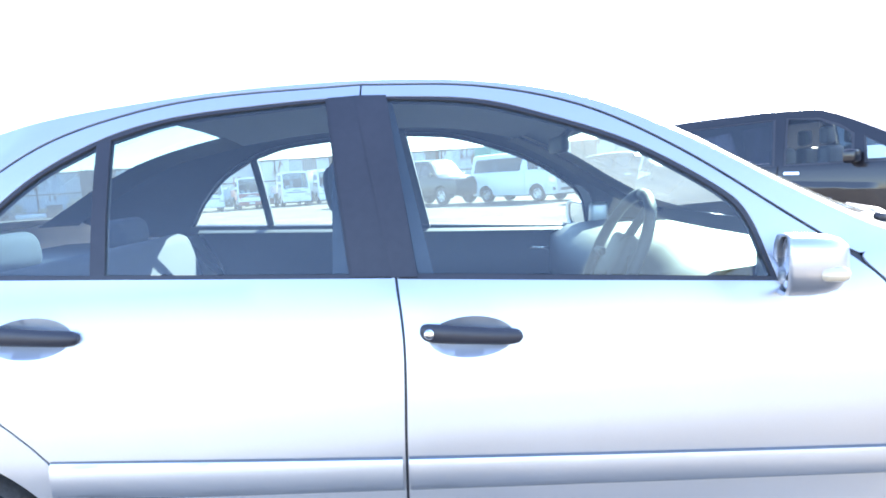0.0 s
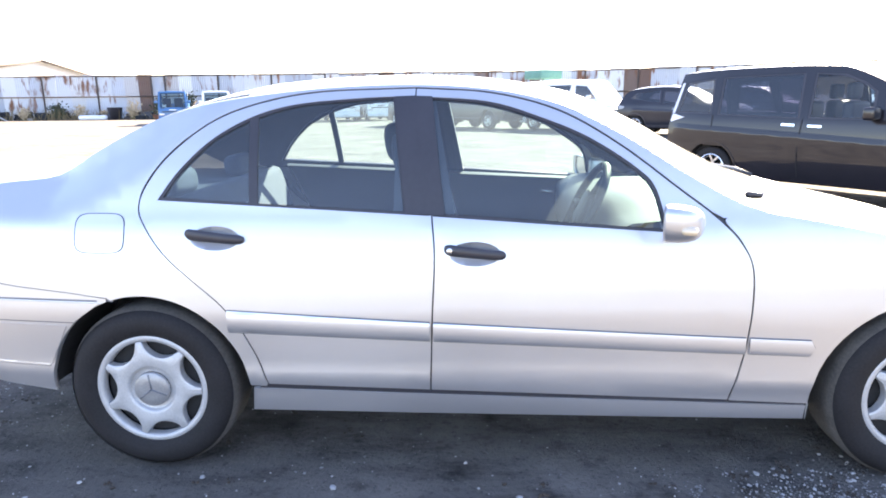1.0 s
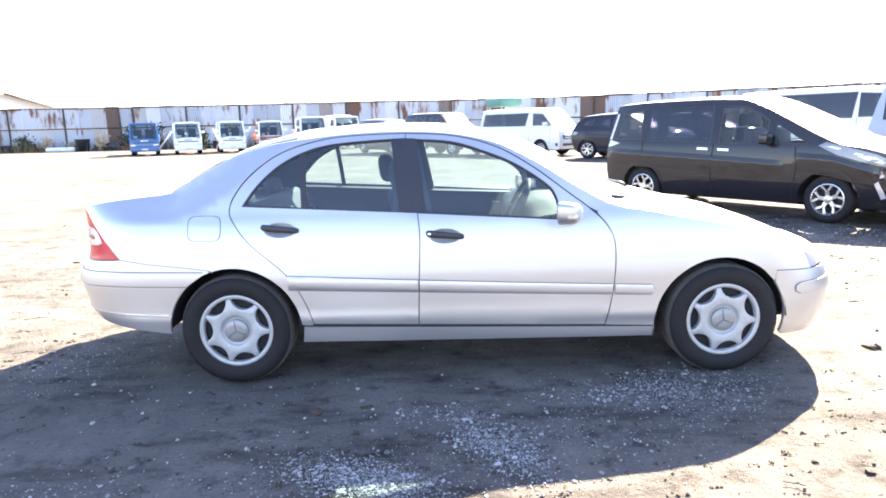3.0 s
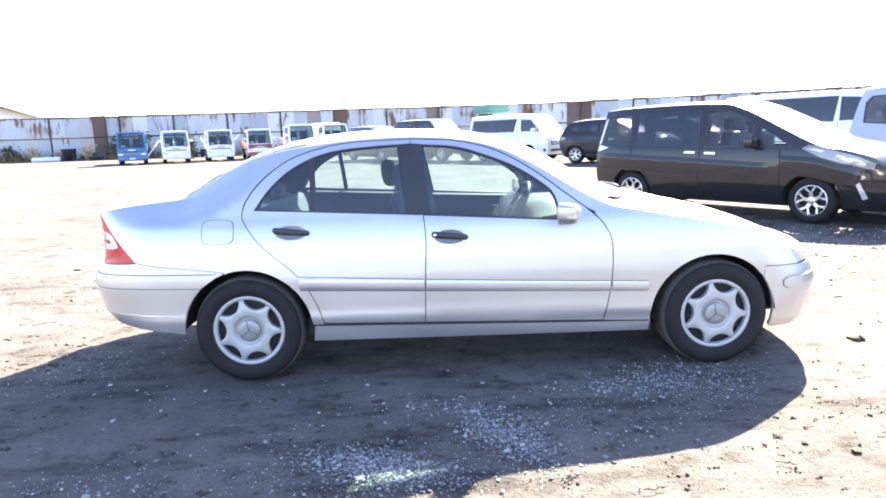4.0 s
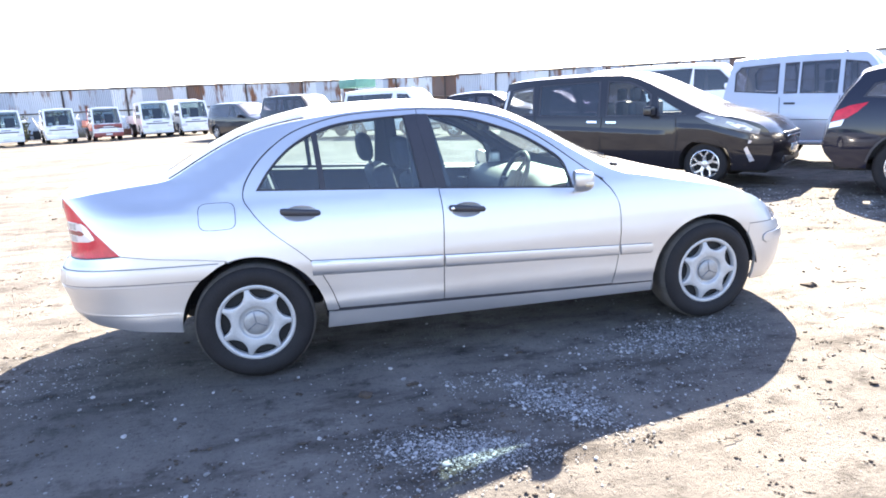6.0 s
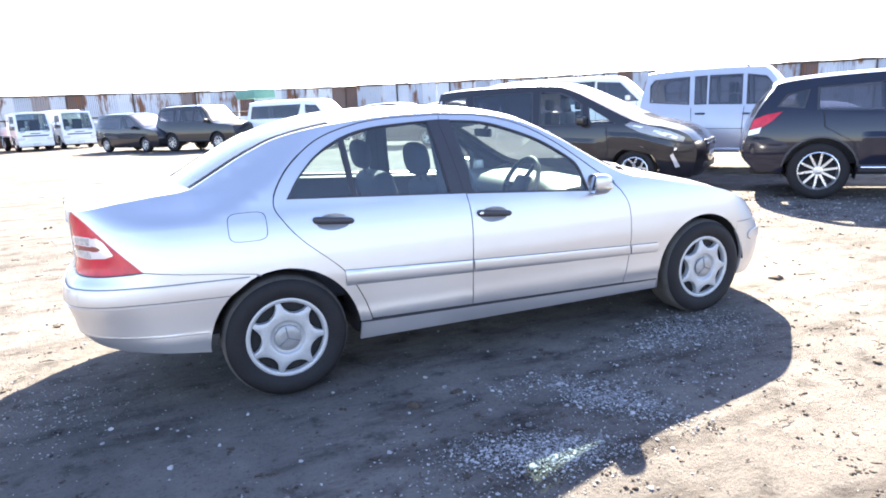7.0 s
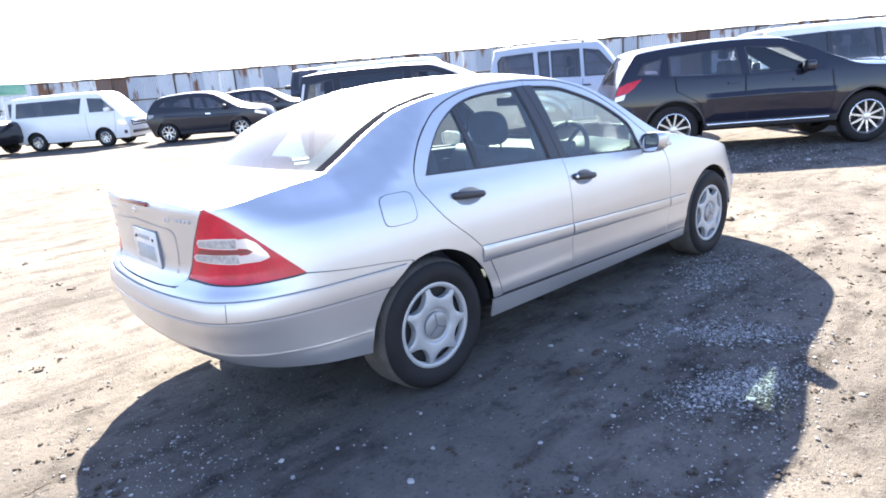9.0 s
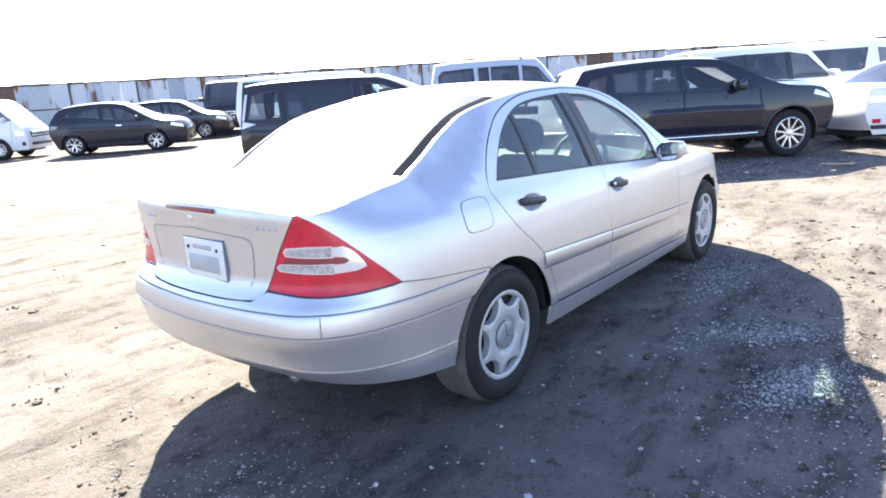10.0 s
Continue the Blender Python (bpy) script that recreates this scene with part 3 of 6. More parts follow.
def sedan():
    car = thing("sedan", Matrix(), "silver four-door sedan with plastic wheel covers parked on bare earth", "car")

    def panel(name, outer, holes, material, side, parent=car, label="", **kw):
        return part(name, mesh_of(*skin(outer, holes, P, side=side, **kw)), material, parent, label)

    def ribbon(path, w):
        p = np.array(path)
        d = np.gradient(p, axis=0)
        n = np.stack([-d[:, 1], d[:, 0]], axis=1) / np.linalg.norm(d, axis=1, keepdims=True) * w
        return [tuple(q) for q in p + n] + [tuple(q) for q in (p - n)[::-1]]

    lamp_edge = [(LAMP_TOP[0] + (LAMP_TIP[0] - LAMP_TOP[0]) * k / 12, LAMP_TOP[1] + (LAMP_TIP[1] - LAMP_TOP[1]) * k / 12 + 0.034 * math.sin(math.pi * (k / 12) ** 0.9)) for k in range(13)]
    deck_u = [(ux(x), z) for x, z in DECK if ux(x) > LAMP_TOP[0]]
    rail_u = [(ux(x), z) for x, z in RAIL]
    arch_r = arch(*ARCH_R, 176, 10)
    quarter = rail_u + deck_u[1:] + lamp_edge[:-1] + [LAMP_TIP, (ux(-1.8), 0.6925), (-1.62, 0.6745), (-1.475, 0.6555)]
    ar = [p for p in arch(*ARCH_R, 107, -2, 24) if p[1] > 0.336]
    quarter += [p for p in ar] + [(-0.978, 0.334), (-0.925, 0.333)]
    rear_seam = [p for p in SEAM_R if p[1] > 0.338]
    front_seam = [p for p in SEAM_F if p[1] > 0.93 and p[0] < 0.63]
    # inner edge of the frame: just outside the door seams, from the sill's rear up and over to the pillar's foot
    seam = [(x - 0.006 if z < 1.2 else x - 0.003, z if z < 1.0 else z + 0.006) for x, z in rear_seam][::-1] + [(x + 0.004, z + 0.006) for x, z in front_seam]
    quarter += seam + [(0.645, 0.93)]
    for side in (1, -1):
        nm = "right" if side > 0 else "left"
        panel("side_frame", quarter, [], SILVER, side, step=0.045, rim=0.005)
        panel("seam_backing", ribbon([p for p in SEAM_R if p[1] > 0.35], 0.014), [], BLACK_TRIM, side, inset=0.0075, rim=0.0, step=0.03)
        panel("seam_backing", ribbon(SEAM_F[3:], 0.014), [], BLACK_TRIM, side, inset=0.0075, rim=0.0, step=0.03)
        panel("seam_backing", [(-1.455, 0.640), (-1.62, 0.660), (ux(-1.8), 0.678), (LAMP_TIP[0], 0.702), (LAMP_TIP[0], 0.730), (ux(-1.8), 0.703), (-1.62, 0.686), (-1.455, 0.668)], [], STRIP_GAP, side, inset=0.006, rim=0.0, step=0.03)
        panel("seam_backing", ribbon([(-0.338, 0.34), (-0.329, 0.59), (-0.320, 0.80), (-0.330, 0.935)], 0.014), [], BLACK_TRIM, side, inset=0.0075, rim=0.0, step=0.03)
        rd = panel("rear_door", DOOR_R, [OPEN_R, CUPS[False]], SILVER, side, step=0.045, rim=0.006)
        panel("door_pillar", [(-0.47, 0.36), (-0.25, 0.36), (-0.25, 0.93), (-0.33, 1.355), (-0.46, 1.355)], [], BLACK_TRIM, side, inset=0.022, rim=0.03, step=0.06)
        fd = panel("front_door", DOOR_F, [OPEN_F, CUPS[True]], SILVER, side, step=0.045, rim=0.006)
        panel("window_trim", OPEN_R, [GLASS_RM, GLASS_RQ], BLACK_TRIM, side, rd, inset=0.003, rim=0.02)
        panel("window_trim", OPEN_F, [GLASS_F], BLACK_TRIM, side, fd, inset=0.003, rim=0.02)
        panel("pillar_trim", [(-0.335, 0.942), (-0.4015, 1.338), (-0.47, 1.336), (-0.42, 0.946)], [], BLACK_TRIM, side, rd, inset=-0.0015, rim=0.004)
        panel("pillar_trim", [(-0.3385, 0.941), (-0.4075, 1.338), (-0.335, 1.335), (-0.285, 0.939)], [], BLACK_TRIM, side, fd, inset=-0.0035, rim=0.004)
        for door, poly in ((rd, GLASS_RM), (rd, GLASS_RQ), (fd, GLASS_F)):
            panel("window_glass", poly, [], GLASS, side, door, inset=0.009, rim=0)
        if side > 0:
            flap = [(-1.495 + 0.092 * math.copysign(abs(math.cos(a)) ** 0.45, math.cos(a)), 0.880 + 0.068 * math.copysign(abs(math.sin(a)) ** 0.45, math.sin(a))) for a in np.linspace(0, 2 * math.pi, 41)[:-1]]
            c0 = np.mean(flap, axis=0)
            rimmed = [tuple(c0 + (np.array(p) - c0) * 0.96) for p in flap]
            panel("flap_gap", flap, [rimmed], mat("flap_shadow_gap", (0.07, 0.07, 0.08), 0.6), side, inset=-0.0008, rim=0.0, step=0.04)
            panel("fuel_flap", rimmed, [], SILVER, side, inset=-0.0012, rim=0.003, step=0.04)
        # front wing
        af = arch(*ARCH_F, 188, 38, 22)
        wing = curve2(WING_TOP, 5) + [(1.892, 0.571), (1.640, 0.580)] + [p for p in af[::-1] if p[1] < 0.525 or p[0] < 1.6] + [(0.968, 0.222), (0.968, 0.287), (0.697, 0.297)]
        wing = [p for p in wing if not (p[0] > 1.655 and p[1] < 0.53)]
        wing += curve2([(0.697, 0.297), (0.736, 0.5), (0.744, 0.74), (0.706, 0.848), (0.652, 0.915), (0.66, 0.935)], 5)[1:]
        wing = [(ux(x), z) for x, z in wing]
        panel("front_wing", wing, [], SILVER, side, step=0.045, rim=0.006)
        hl = [(1.902, 0.573), (1.868, 0.660), (1.93, 0.638), (ux(2.07), 0.608), (ux(2.135), 0.585), (ux(2.145), 0.570), (1.99, 0.574)]
        panel("headlamp", [(ux(x) if x < 2 else x, z) for x, z in hl], [], CLEAR_LENS, side, step=0.04, label="clear headlamp lens")
        panel("seam_backing", [(1.62, 0.555), (ux(1.89), 0.548), (ux(1.89), 0.588), (1.62, 0.598)], [], STRIP_GAP, side, inset=0.007, rim=0.0, step=0.04)
        # sill
        panel("sill", [(-0.985, 0.232), (0.963, 0.222), (0.963, 0.2765), (-0.975, 0.321)], [], SILVER, side, step=0.05, inset=0.004)
        panel("sill_gap", [(-0.965, 0.305), (0.958, 0.262), (0.958, 0.297), (0.72, 0.31), (-0.93, 0.352)], [], BLACK_TRIM, side, inset=0.009, rim=0.0, step=0.06)
        # side rubbing strip in three lengths, standing proud of the panels
        z_top, z_bot = lambda x: 0.566 - 0.047 * x + 0.004 * x * x, lambda x: 0.497 - 0.036 * x
        for x0, x1, name in ((-1.045, -0.338, "rear_strip"), (-0.325, 0.728, "door_strip"), (0.742, 0.945, "wing_strip")):
            xs = list(np.linspace(x0, x1, 12))
            band = [(x, z_bot(x) + 0.004) for x in xs] + ([(x1 + 0.015, (z_top(x1) + z_bot(x1)) / 2)] if name == "wing_strip" else []) + [(x, z_top(x) - 0.004) for x in xs[::-1]]
            gap = [(x, z_bot(x)) for x in xs] + ([(x1 + 0.02, (z_top(x1) + z_bot(x1)) / 2)] if name == "wing_strip" else []) + [(x, z_top(x)) for x in xs[::-1]]
            panel("strip_seat", gap, [], STRIP_GAP, side, {"rear_strip": rd, "door_strip": fd, "wing_strip": car}[name], inset=-0.001, rim=0.0, step=0.05)
            bulge = lambda u, z, inset: P(u, z, inset - 0.003 - 0.007 * math.sqrt(max(0.0, 1 - ((z - (z_top(u) + z_bot(u)) / 2) / 0.036) ** 2)))
            part("rubbing_strip", mesh_of(*skin(band, [], bulge, 0.011, 0.006, side)), SILVER, {"rear_strip": rd, "door_strip": fd, "wing_strip": car}[name])
        panel("frame_lining", [(x, z - 0.004) for x, z in RAIL] + [(-1.6, 0.96), (0.60, 0.88)], [OPEN_R, HOLE_F], PLASTIC, side, car, inset=0.026, rim=0.0, step=0.06)
        # grips in their scooped cups
        for door, xc, zc, lock in ((rd, -1.079, 0.868, False), (fd, -0.183, 0.818, True)):
            dish = lambda u, z, inset, cx_=xc, cz_=zc: P(u, z, inset + 0.016 * max(0.0, 1 - ((u - cx_) / 0.088) ** 2 - ((z - cz_ + 0.004) / 0.041) ** 2) ** 0.75)
            part("handle_cup", mesh_of(*skin(CUPS[lock], [], dish, 0.012, 0.0, side)), SILVER, door)
            bm = bmesh.new()
            prev = None
            for k in range(23):
                t = math.sin((k / 22 * 2 - 1) * math.pi / 2)
                x, z = xc + 0.104 * t, zc + 0.003 - 0.010 * t
                hh = (0.0155 + 0.004 * (0.5 - 0.5 * t)) * max(0.0, 1 - abs(t) ** 12) ** 0.5 + 0.001
                c = P(x, z, -0.014 * (1 - t ** 4) - 0.003)
                ring = []
                for q in range(10):
                    a = 2 * math.pi * q / 10
                    ring.append(bm.verts.new((c.x, side * (c.y - 0.010 * math.cos(a)), c.z + hh * math.sin(a))))
                if prev:
                    for q in range(10):
                        bm.faces.new((prev[q], prev[(q + 1) % 10], ring[(q + 1) % 10], ring[q]))
                else:
                    bm.faces.new(ring)
                prev = ring
            bm.faces.new(prev)
            bmesh.ops.recalc_face_normals(bm, faces=bm.faces[:])
            for f in bm.faces:
                f.smooth = True
            grip = part("handle", bm, BLACK_TRIM, door, "matt black grip")
            if lock:
                me = lathe([(0.0105, 0.0), (0.0105, 0.006), (0.008, 0.009), (0.0005, 0.009)], n=20)
                lk = part("lock", me, CHROME, door, "round key lock")
                c = P(-0.268, 0.829, -0.012)
                lk.matrix_local = Matrix.Translation((c.x, side * (c.y - 0.006), c.z)) @ Matrix.Diagonal((1, -side, 1, 1))
        # door mirror
        def flip(bm):
            if side < 0:
                bmesh.ops.transform(bm, matrix=Matrix.Diagonal((1, -1, 1, 1)), verts=bm.verts[:])
            bmesh.ops.recalc_face_normals(bm, faces=bm.faces[:])
            for f in bm.faces:
                f.smooth = True
            return bm

        def turned(bm):
            """The mirror faces the driver a little."""
            bmesh.ops.rotate(bm, verts=bm.verts[:], cent=(0.49, -0.86, 0.94), matrix=Matrix.Rotation(radians(-20), 3, 'Z'))
            bmesh.ops.translate(bm, verts=bm.verts[:], vec=(-0.025, 0, 0))
            return bm

        def shell_ring(bm, x, k, dy=0.0, dz=0.0):
            out = []
            for q in range(28):
                a = 2 * math.pi * q / 28
                c_, s_ = math.cos(a), math.sin(a)
                out.append(bm.verts.new((x, -0.888 + dy + 0.092 * k * math.copysign(abs(c_) ** 0.62, c_), 0.929 + dz + 0.062 * k * math.copysign(abs(s_) ** 0.68, s_) - 0.02 * k * c_)))
            return out

        bm = bmesh.new()
        stack = [(0.470, 0.90), (0.462, 0.98), (0.472, 1.0), (0.505, 0.99), (0.535, 0.93), (0.556, 0.82), (0.571, 0.62), (0.579, 0.35), (0.582, 0.02)]
        rings = [shell_ring(bm, x, k, 0.03 * (1 - k), 0.0) for x, k in stack]
        for r0, r1 in zip(rings, rings[1:]):
            for q in range(28):
                bm.faces.new((r0[q], r0[(q + 1) % 28], r1[(q + 1) % 28], r1[q]))
        mir = part("door_mirror", flip(turned(bm)), SILVER, fd)
        bm = bmesh.new()
        bm.faces.new(shell_ring(bm, 0.478, 0.95))
        part("mirror_frame", flip(turned(bm)), BLACK_TRIM, mir)
        bm = bmesh.new()
        bm.faces.new(shell_ring(bm, 0.4765, 0.84))
        part("mirror_glass", flip(turned(bm)), MIRROR, mir, "reflecting mirror glass")
        part("indicator", flip(turned(box_bm(0.515, 0.566, -0.980, -0.90, 0.908, 0.935, 0.012, 2))), AMBER_LENS, mir, "pale amber repeater lens")
        part("mirror_foot", flip(box_bm(0.46, 0.54, -0.84, -0.745, 0.875, 0.915, 0.014)), SILVER, fd)
        part("mirror_sail", flip(box_bm(0.455, 0.54, -0.775, -0.715, 0.87, 0.99, 0.018)), SILVER, fd)
        # tail lamp with its bands
        lamp = lamp_edge + curve2([LAMP_TIP, (uyr(-0.70), 0.707), LAMP_IN], 6)[1:] + [(uyr(-0.50), 0.86)]
        tl = panel("tail_lamp", lamp, [], RED_LENS, side, inset=0.002, step=0.03, label="red tail lamp with clear bands")
        panel("lamp_gasket", [(u + (0.012 if u > LAMP_IN[0] + 0.1 else -0.009), z + (-0.004 if z > 0.97 else 0.011 if z > 0.75 else -0.010)) for u, z in lamp], [], BLACK_TRIM, side, tl, inset=0.008, step=0.04)
        # grey reversing lens above, grey fog lens below, and a clear hook that joins them round the red tongue
        UB = lambda a, b, f: a + (b - a) * f
        ua, ub, uc, ud = uyr(-0.535), ux(-2.222), ux(-2.180), ux(-2.112)
        panel("reversing_lens", curve2([(ua, 0.853), (ua + 0.012, 0.874), (ub, 0.880), (ub, 0.847)], 2), [], BAND_LENS, side, tl, inset=-0.001, rim=0.003, step=0.02, label="grey reversing lens")
        panel("fog_lens", curve2([(uyr(-0.498), 0.794), (uyr(-0.505), 0.816), (ub, 0.818), (ub + 0.006, 0.788)], 2), [], BAND_LENS, side, tl, inset=-0.001, rim=0.003, step=0.02, label="grey fog lens")
        hook = [(ub + 0.004, 0.880)] + curve2([(uc, 0.882), (UB(uc, ud, 0.5), 0.862), (ud, 0.820), (ud + 0.010, 0.801)], 4) + [(UB(uc, ud, 0.6), 0.790), (ub + 0.010, 0.787), (ub + 0.004, 0.818), (uc, 0.820), (UB(uc, ud, 0.30), 0.830), (uc, 0.842), (ub + 0.004, 0.848)]
        for low_z, high_z, u0 in ((0.842, 0.884, uyr(-0.528)), (0.784, 0.822, uyr(-0.488))):
            rim_ = curve2([(u0, low_z + 0.006), (u0 + 0.008, high_z - 0.004), (ub + 0.008, high_z), (ub + 0.008, low_z)], 2)
            panel("band_rim", rim_, [], CLEAR_LENS, side, tl, inset=0.0005, rim=0.002, step=0.02)
        panel("lamp_tongue", [(uyr(-0.51), 0.823), (uyr(-0.53), 0.841), (uc + 0.002, 0.841), (UB(uc, ud, 0.26), 0.831), (uc + 0.002, 0.822)], [], DARK_RED_LENS, side, tl, inset=-0.001, rim=0.003, step=0.02)
        panel("lamp_band", hook, [], CLEAR_LENS, side, tl, inset=-0.002, rim=0.004, step=0.02, label="clear indicator lens")
        # wheel housings
        for cx, cz, r in (ARCH_R, ARCH_F):
            bm = bmesh.new()
            prev = None
            for k in range(21):
                a = radians(4 + 172 * k / 20)
                x, z = cx + (r + 0.004) * math.cos(a), cz + (r + 0.004) * math.sin(a)
                cur = [bm.verts.new((x, side * yy, max(z, 0.19))) for yy in (-0.815, -0.50)]
                if prev:
                    bm.faces.new((prev[0], prev[1], cur[1], cur[0]))
                prev = cur
            part("wheel_housing", bm, DARK, car)
        for x in (-1.3575, 1.3575):
            sedan_wheel(car, x, side)
        # lower door lining seen through the far windows
        panel("door_lining", [(-0.33, 0.40), (0.60, 0.38), (0.45, 0.885), (-0.33, 0.925)], [], PLASTIC, side, fd, inset=0.065, rim=0.03, step=0.08)
        panel("door_lining", [(-1.15, 0.72), (-0.36, 0.42), (-0.36, 0.928), (-1.25, 0.975)], [], PLASTIC, side, rd, inset=0.065, rim=0.03, step=0.08)
        pull = tube([(0.18, side * -0.755, 0.80), (0.20, side * -0.735, 0.81), (0.27, side * -0.735, 0.80), (0.30, side * -0.755, 0.785)], 0.009)
        part("door_pull", pull, CHROME, fd)

    # bumpers and boot face run right across
    def across(name, outer, material, parent=car, label="", **kw):
        return part(name, mesh_of(*both(skin(outer, [], P, side=1, **kw), skin(outer, [], P, side=-1, **kw))), material, parent, label)

    rb = [(-1.478, 0.6520), (-1.62, 0.6710), (ux(-1.8), 0.6890), (LAMP_TIP[0], 0.7145)] + [(u, z - 0.008) for u, z in curve2([LAMP_TIP, (uyr(-0.70), 0.708), LAMP_IN], 6)[1:]] + [(uyr(-0.36), 0.672), (uyr(-0.2), 0.664), (U_REAR, 0.662), (U_REAR, 0.392), (uyr(-0.4), 0.386), (uyr(-0.65), 0.370), (ux(-2.05), 0.338)]
    rb += [(-1.722, 0.296)] + [p for p in arch(*ARCH_R, 178, 110, 14)]
    bump = across("rear_bumper", rb, SILVER, step=0.04, rim=0.02)
    uj = uyr(-0.665)
    across("bumper_strip", [(uj - 0.002, 0.571), (uj - 0.002, 0.641), (uyr(-0.5), 0.640), (U_REAR, 0.634), (U_REAR, 0.564), (uyr(-0.5), 0.570)], SILVER, bump, inset=-0.008, rim=0.012, step=0.04)
    for side in (1, -1):
        panel("bumper_strip", [(ux(-1.602), 0.568), (ux(-1.50), 0.638), (ux(-2.0), 0.646), (uj + 0.002, 0.642), (uj + 0.002, 0.571), (ux(-2.0), 0.575)], [], SILVER, side, bump, inset=-0.008, rim=0.012, step=0.04)
        panel("strip_joint", [(uj - 0.004, 0.572), (uj - 0.004, 0.640), (uj + 0.004, 0.641), (uj + 0.004, 0.572)], [], STRIP_GAP, side, bump, inset=-0.002, rim=0.0, step=0.04)
    for z0, z1 in ((0.640, 0.646), (0.560, 0.5655)):
        across("strip_seat", [(ux(-1.51 - (0.64 - z0) * 1.2), z0 + 0.002), (ux(-2.0), z0 + 0.008), (uyr(-0.5), z0 + 0.002), (U_REAR, z0 - 0.004), (U_REAR, z1 - 0.004), (uyr(-0.5), z1 + 0.002), (ux(-2.0), z1 + 0.008), (ux(-1.51 - (0.64 - z0) * 1.2), z1 + 0.002)], STRIP_GAP, bump, inset=-0.0015, rim=0.0, step=0.05)
    across("bumper_face", [(ux(-1.715), 0.404), (ux(-1.635), 0.552), (ux(-2.0), 0.560), (uyr(-0.5), 0.555), (U_REAR, 0.550), (U_REAR, 0.440), (uyr(-0.5), 0.432), (ux(-2.0), 0.414)], SILVER, bump, inset=-0.004, rim=0.008, step=0.04)
    cz = lambda u: float(np.interp(u, [U_REAR, uyr(-0.5), ux(-2.0), ux(-1.72)], [0.436, 0.428, 0.410, 0.400]))
    cu = list(np.linspace(U_REAR, ux(-1.722), 30))
    crease = [(u, cz(u) - 0.006) for u in cu] + [(u, cz(u) + 0.007) for u in cu[::-1]]
    lip = lambda u, z, inset: P(u, z, inset - 0.0018 * max(0.0, 1 - ((z - cz(u)) / 0.010) ** 2))
    part("bumper_crease", mesh_of(*both(skin(crease, [], lip, 0.01, 0.004, 1, -0.003), skin(crease, [], lip, 0.01, 0.004, -1, -0.003))), SILVER, bump)
    fb = [(ux(1.640), 0.574), (ux(1.892), 0.565), (ux(2.03), 0.560), (ux(2.145), 0.558), (U_FRONT, 0.56), (U_FRONT, 0.19), (ux(1.95), 0.185), (ux(1.712), 0.20)] + [p for p in arch(*ARCH_F, -12, 36, 10)]
    fbump = across("front_bumper", fb, SILVER, step=0.05, rim=0.02)
    across("bumper_strip", [(ux(1.765), 0.455), (ux(1.765), 0.483), (ux(1.795), 0.500), (ux(2.05), 0.505), (U_FRONT, 0.505), (U_FRONT, 0.44), (ux(2.05), 0.44), (ux(1.795), 0.438)], SILVER, fbump, inset=-0.008, rim=0.012, step=0.04)
    across("radiator_grille", [(ux(2.13), 0.552), (U_FRONT, 0.552), (U_FRONT, 0.66), (ux(2.13), 0.64)], BLACK_TRIM, inset=0.012, rim=0.01, step=0.05)
    across("strip_seat", [(ux(1.760), 0.452), (ux(1.760), 0.486), (ux(1.794), 0.503), (ux(2.05), 0.508), (U_FRONT, 0.508), (U_FRONT, 0.437), (ux(2.05), 0.437), (ux(1.794), 0.435)], STRIP_GAP, fbump, inset=-0.0015, rim=0.0, step=0.04)
    boot_face = [(U_REAR, 0.668), (uyr(-0.2), 0.670), (uyr(-0.30), 0.674), *curve2([(uyr(-0.36), 0.680), (uyr(-0.40), 0.693), (uyr(-0.423), 0.725)], 4), (uyr(-0.4945), 0.86), (uyr(-0.594), 0.999), (uyr(-0.4), 1.017), (U_REAR, 1.024)]
    face = across("boot_lid", boot_face, SILVER, step=0.04, rim=0.015)
    # plate recess: its edge shade is drawn as a flat grey line
    corner = curve2([(uyr(-0.28), 0.705), (uyr(-0.325), 0.712), (uyr(-0.352), 0.745)], 4) + curve2([(uyr(-0.37), 0.865), (uyr(-0.365), 0.892), (uyr(-0.335), 0.908)], 4)
    groove = [(U_REAR, 0.698)] + corner + [(U_REAR, 0.926)]
    inner = [(u - 0.005, 0.8 + (z - 0.8) * 0.965) for u, z in corner]
    across("recess_line", groove + [(U_REAR, 0.9215)] + inner[::-1] + [(U_REAR, 0.7025)], mat("recess_shadow_gap", (0.30, 0.30, 0.33), 0.5), face, inset=-0.0012, rim=0.0, step=0.03)
    plate = part("number_plate", box_bm(-2.315, -2.298, -0.190, 0.090, 0.722, 0.880, 0.005), PLATE, face, "white number plate with faint bars")
    part("plate_frame", box_bm(-2.312, -2.298, -0.195, 0.095, 0.717, 0.885, 0.003), STRIP_GAP, plate)
    for y0, y1, z0, z1 in ((-0.11, 0.02, 0.838, 0.856), (-0.155, 0.06, 0.748, 0.815)):
        part("plate_bar", box_bm(-2.3168, -2.3140, y0, y1, z0, z1, 0.001, 1), PLATE_INK, plate)
    for y in (-0.150, 0.055):
        me = lathe([(0.008, 0), (0.006, 0.004), (0.0005, 0.004)], n=12)
        b = part("plate_bolt", me, BLACK_TRIM, plate)
        b.matrix_local = Matrix.Translation((-2.3155, y, 0.842)) @ pose(0, 0, 0, 0, 0, 90)
    part("badge", box_bm(-2.323, -2.309, -0.014, 0.014, 0.952, 0.976, 0.005), ALLOY, face, "small round chrome badge")
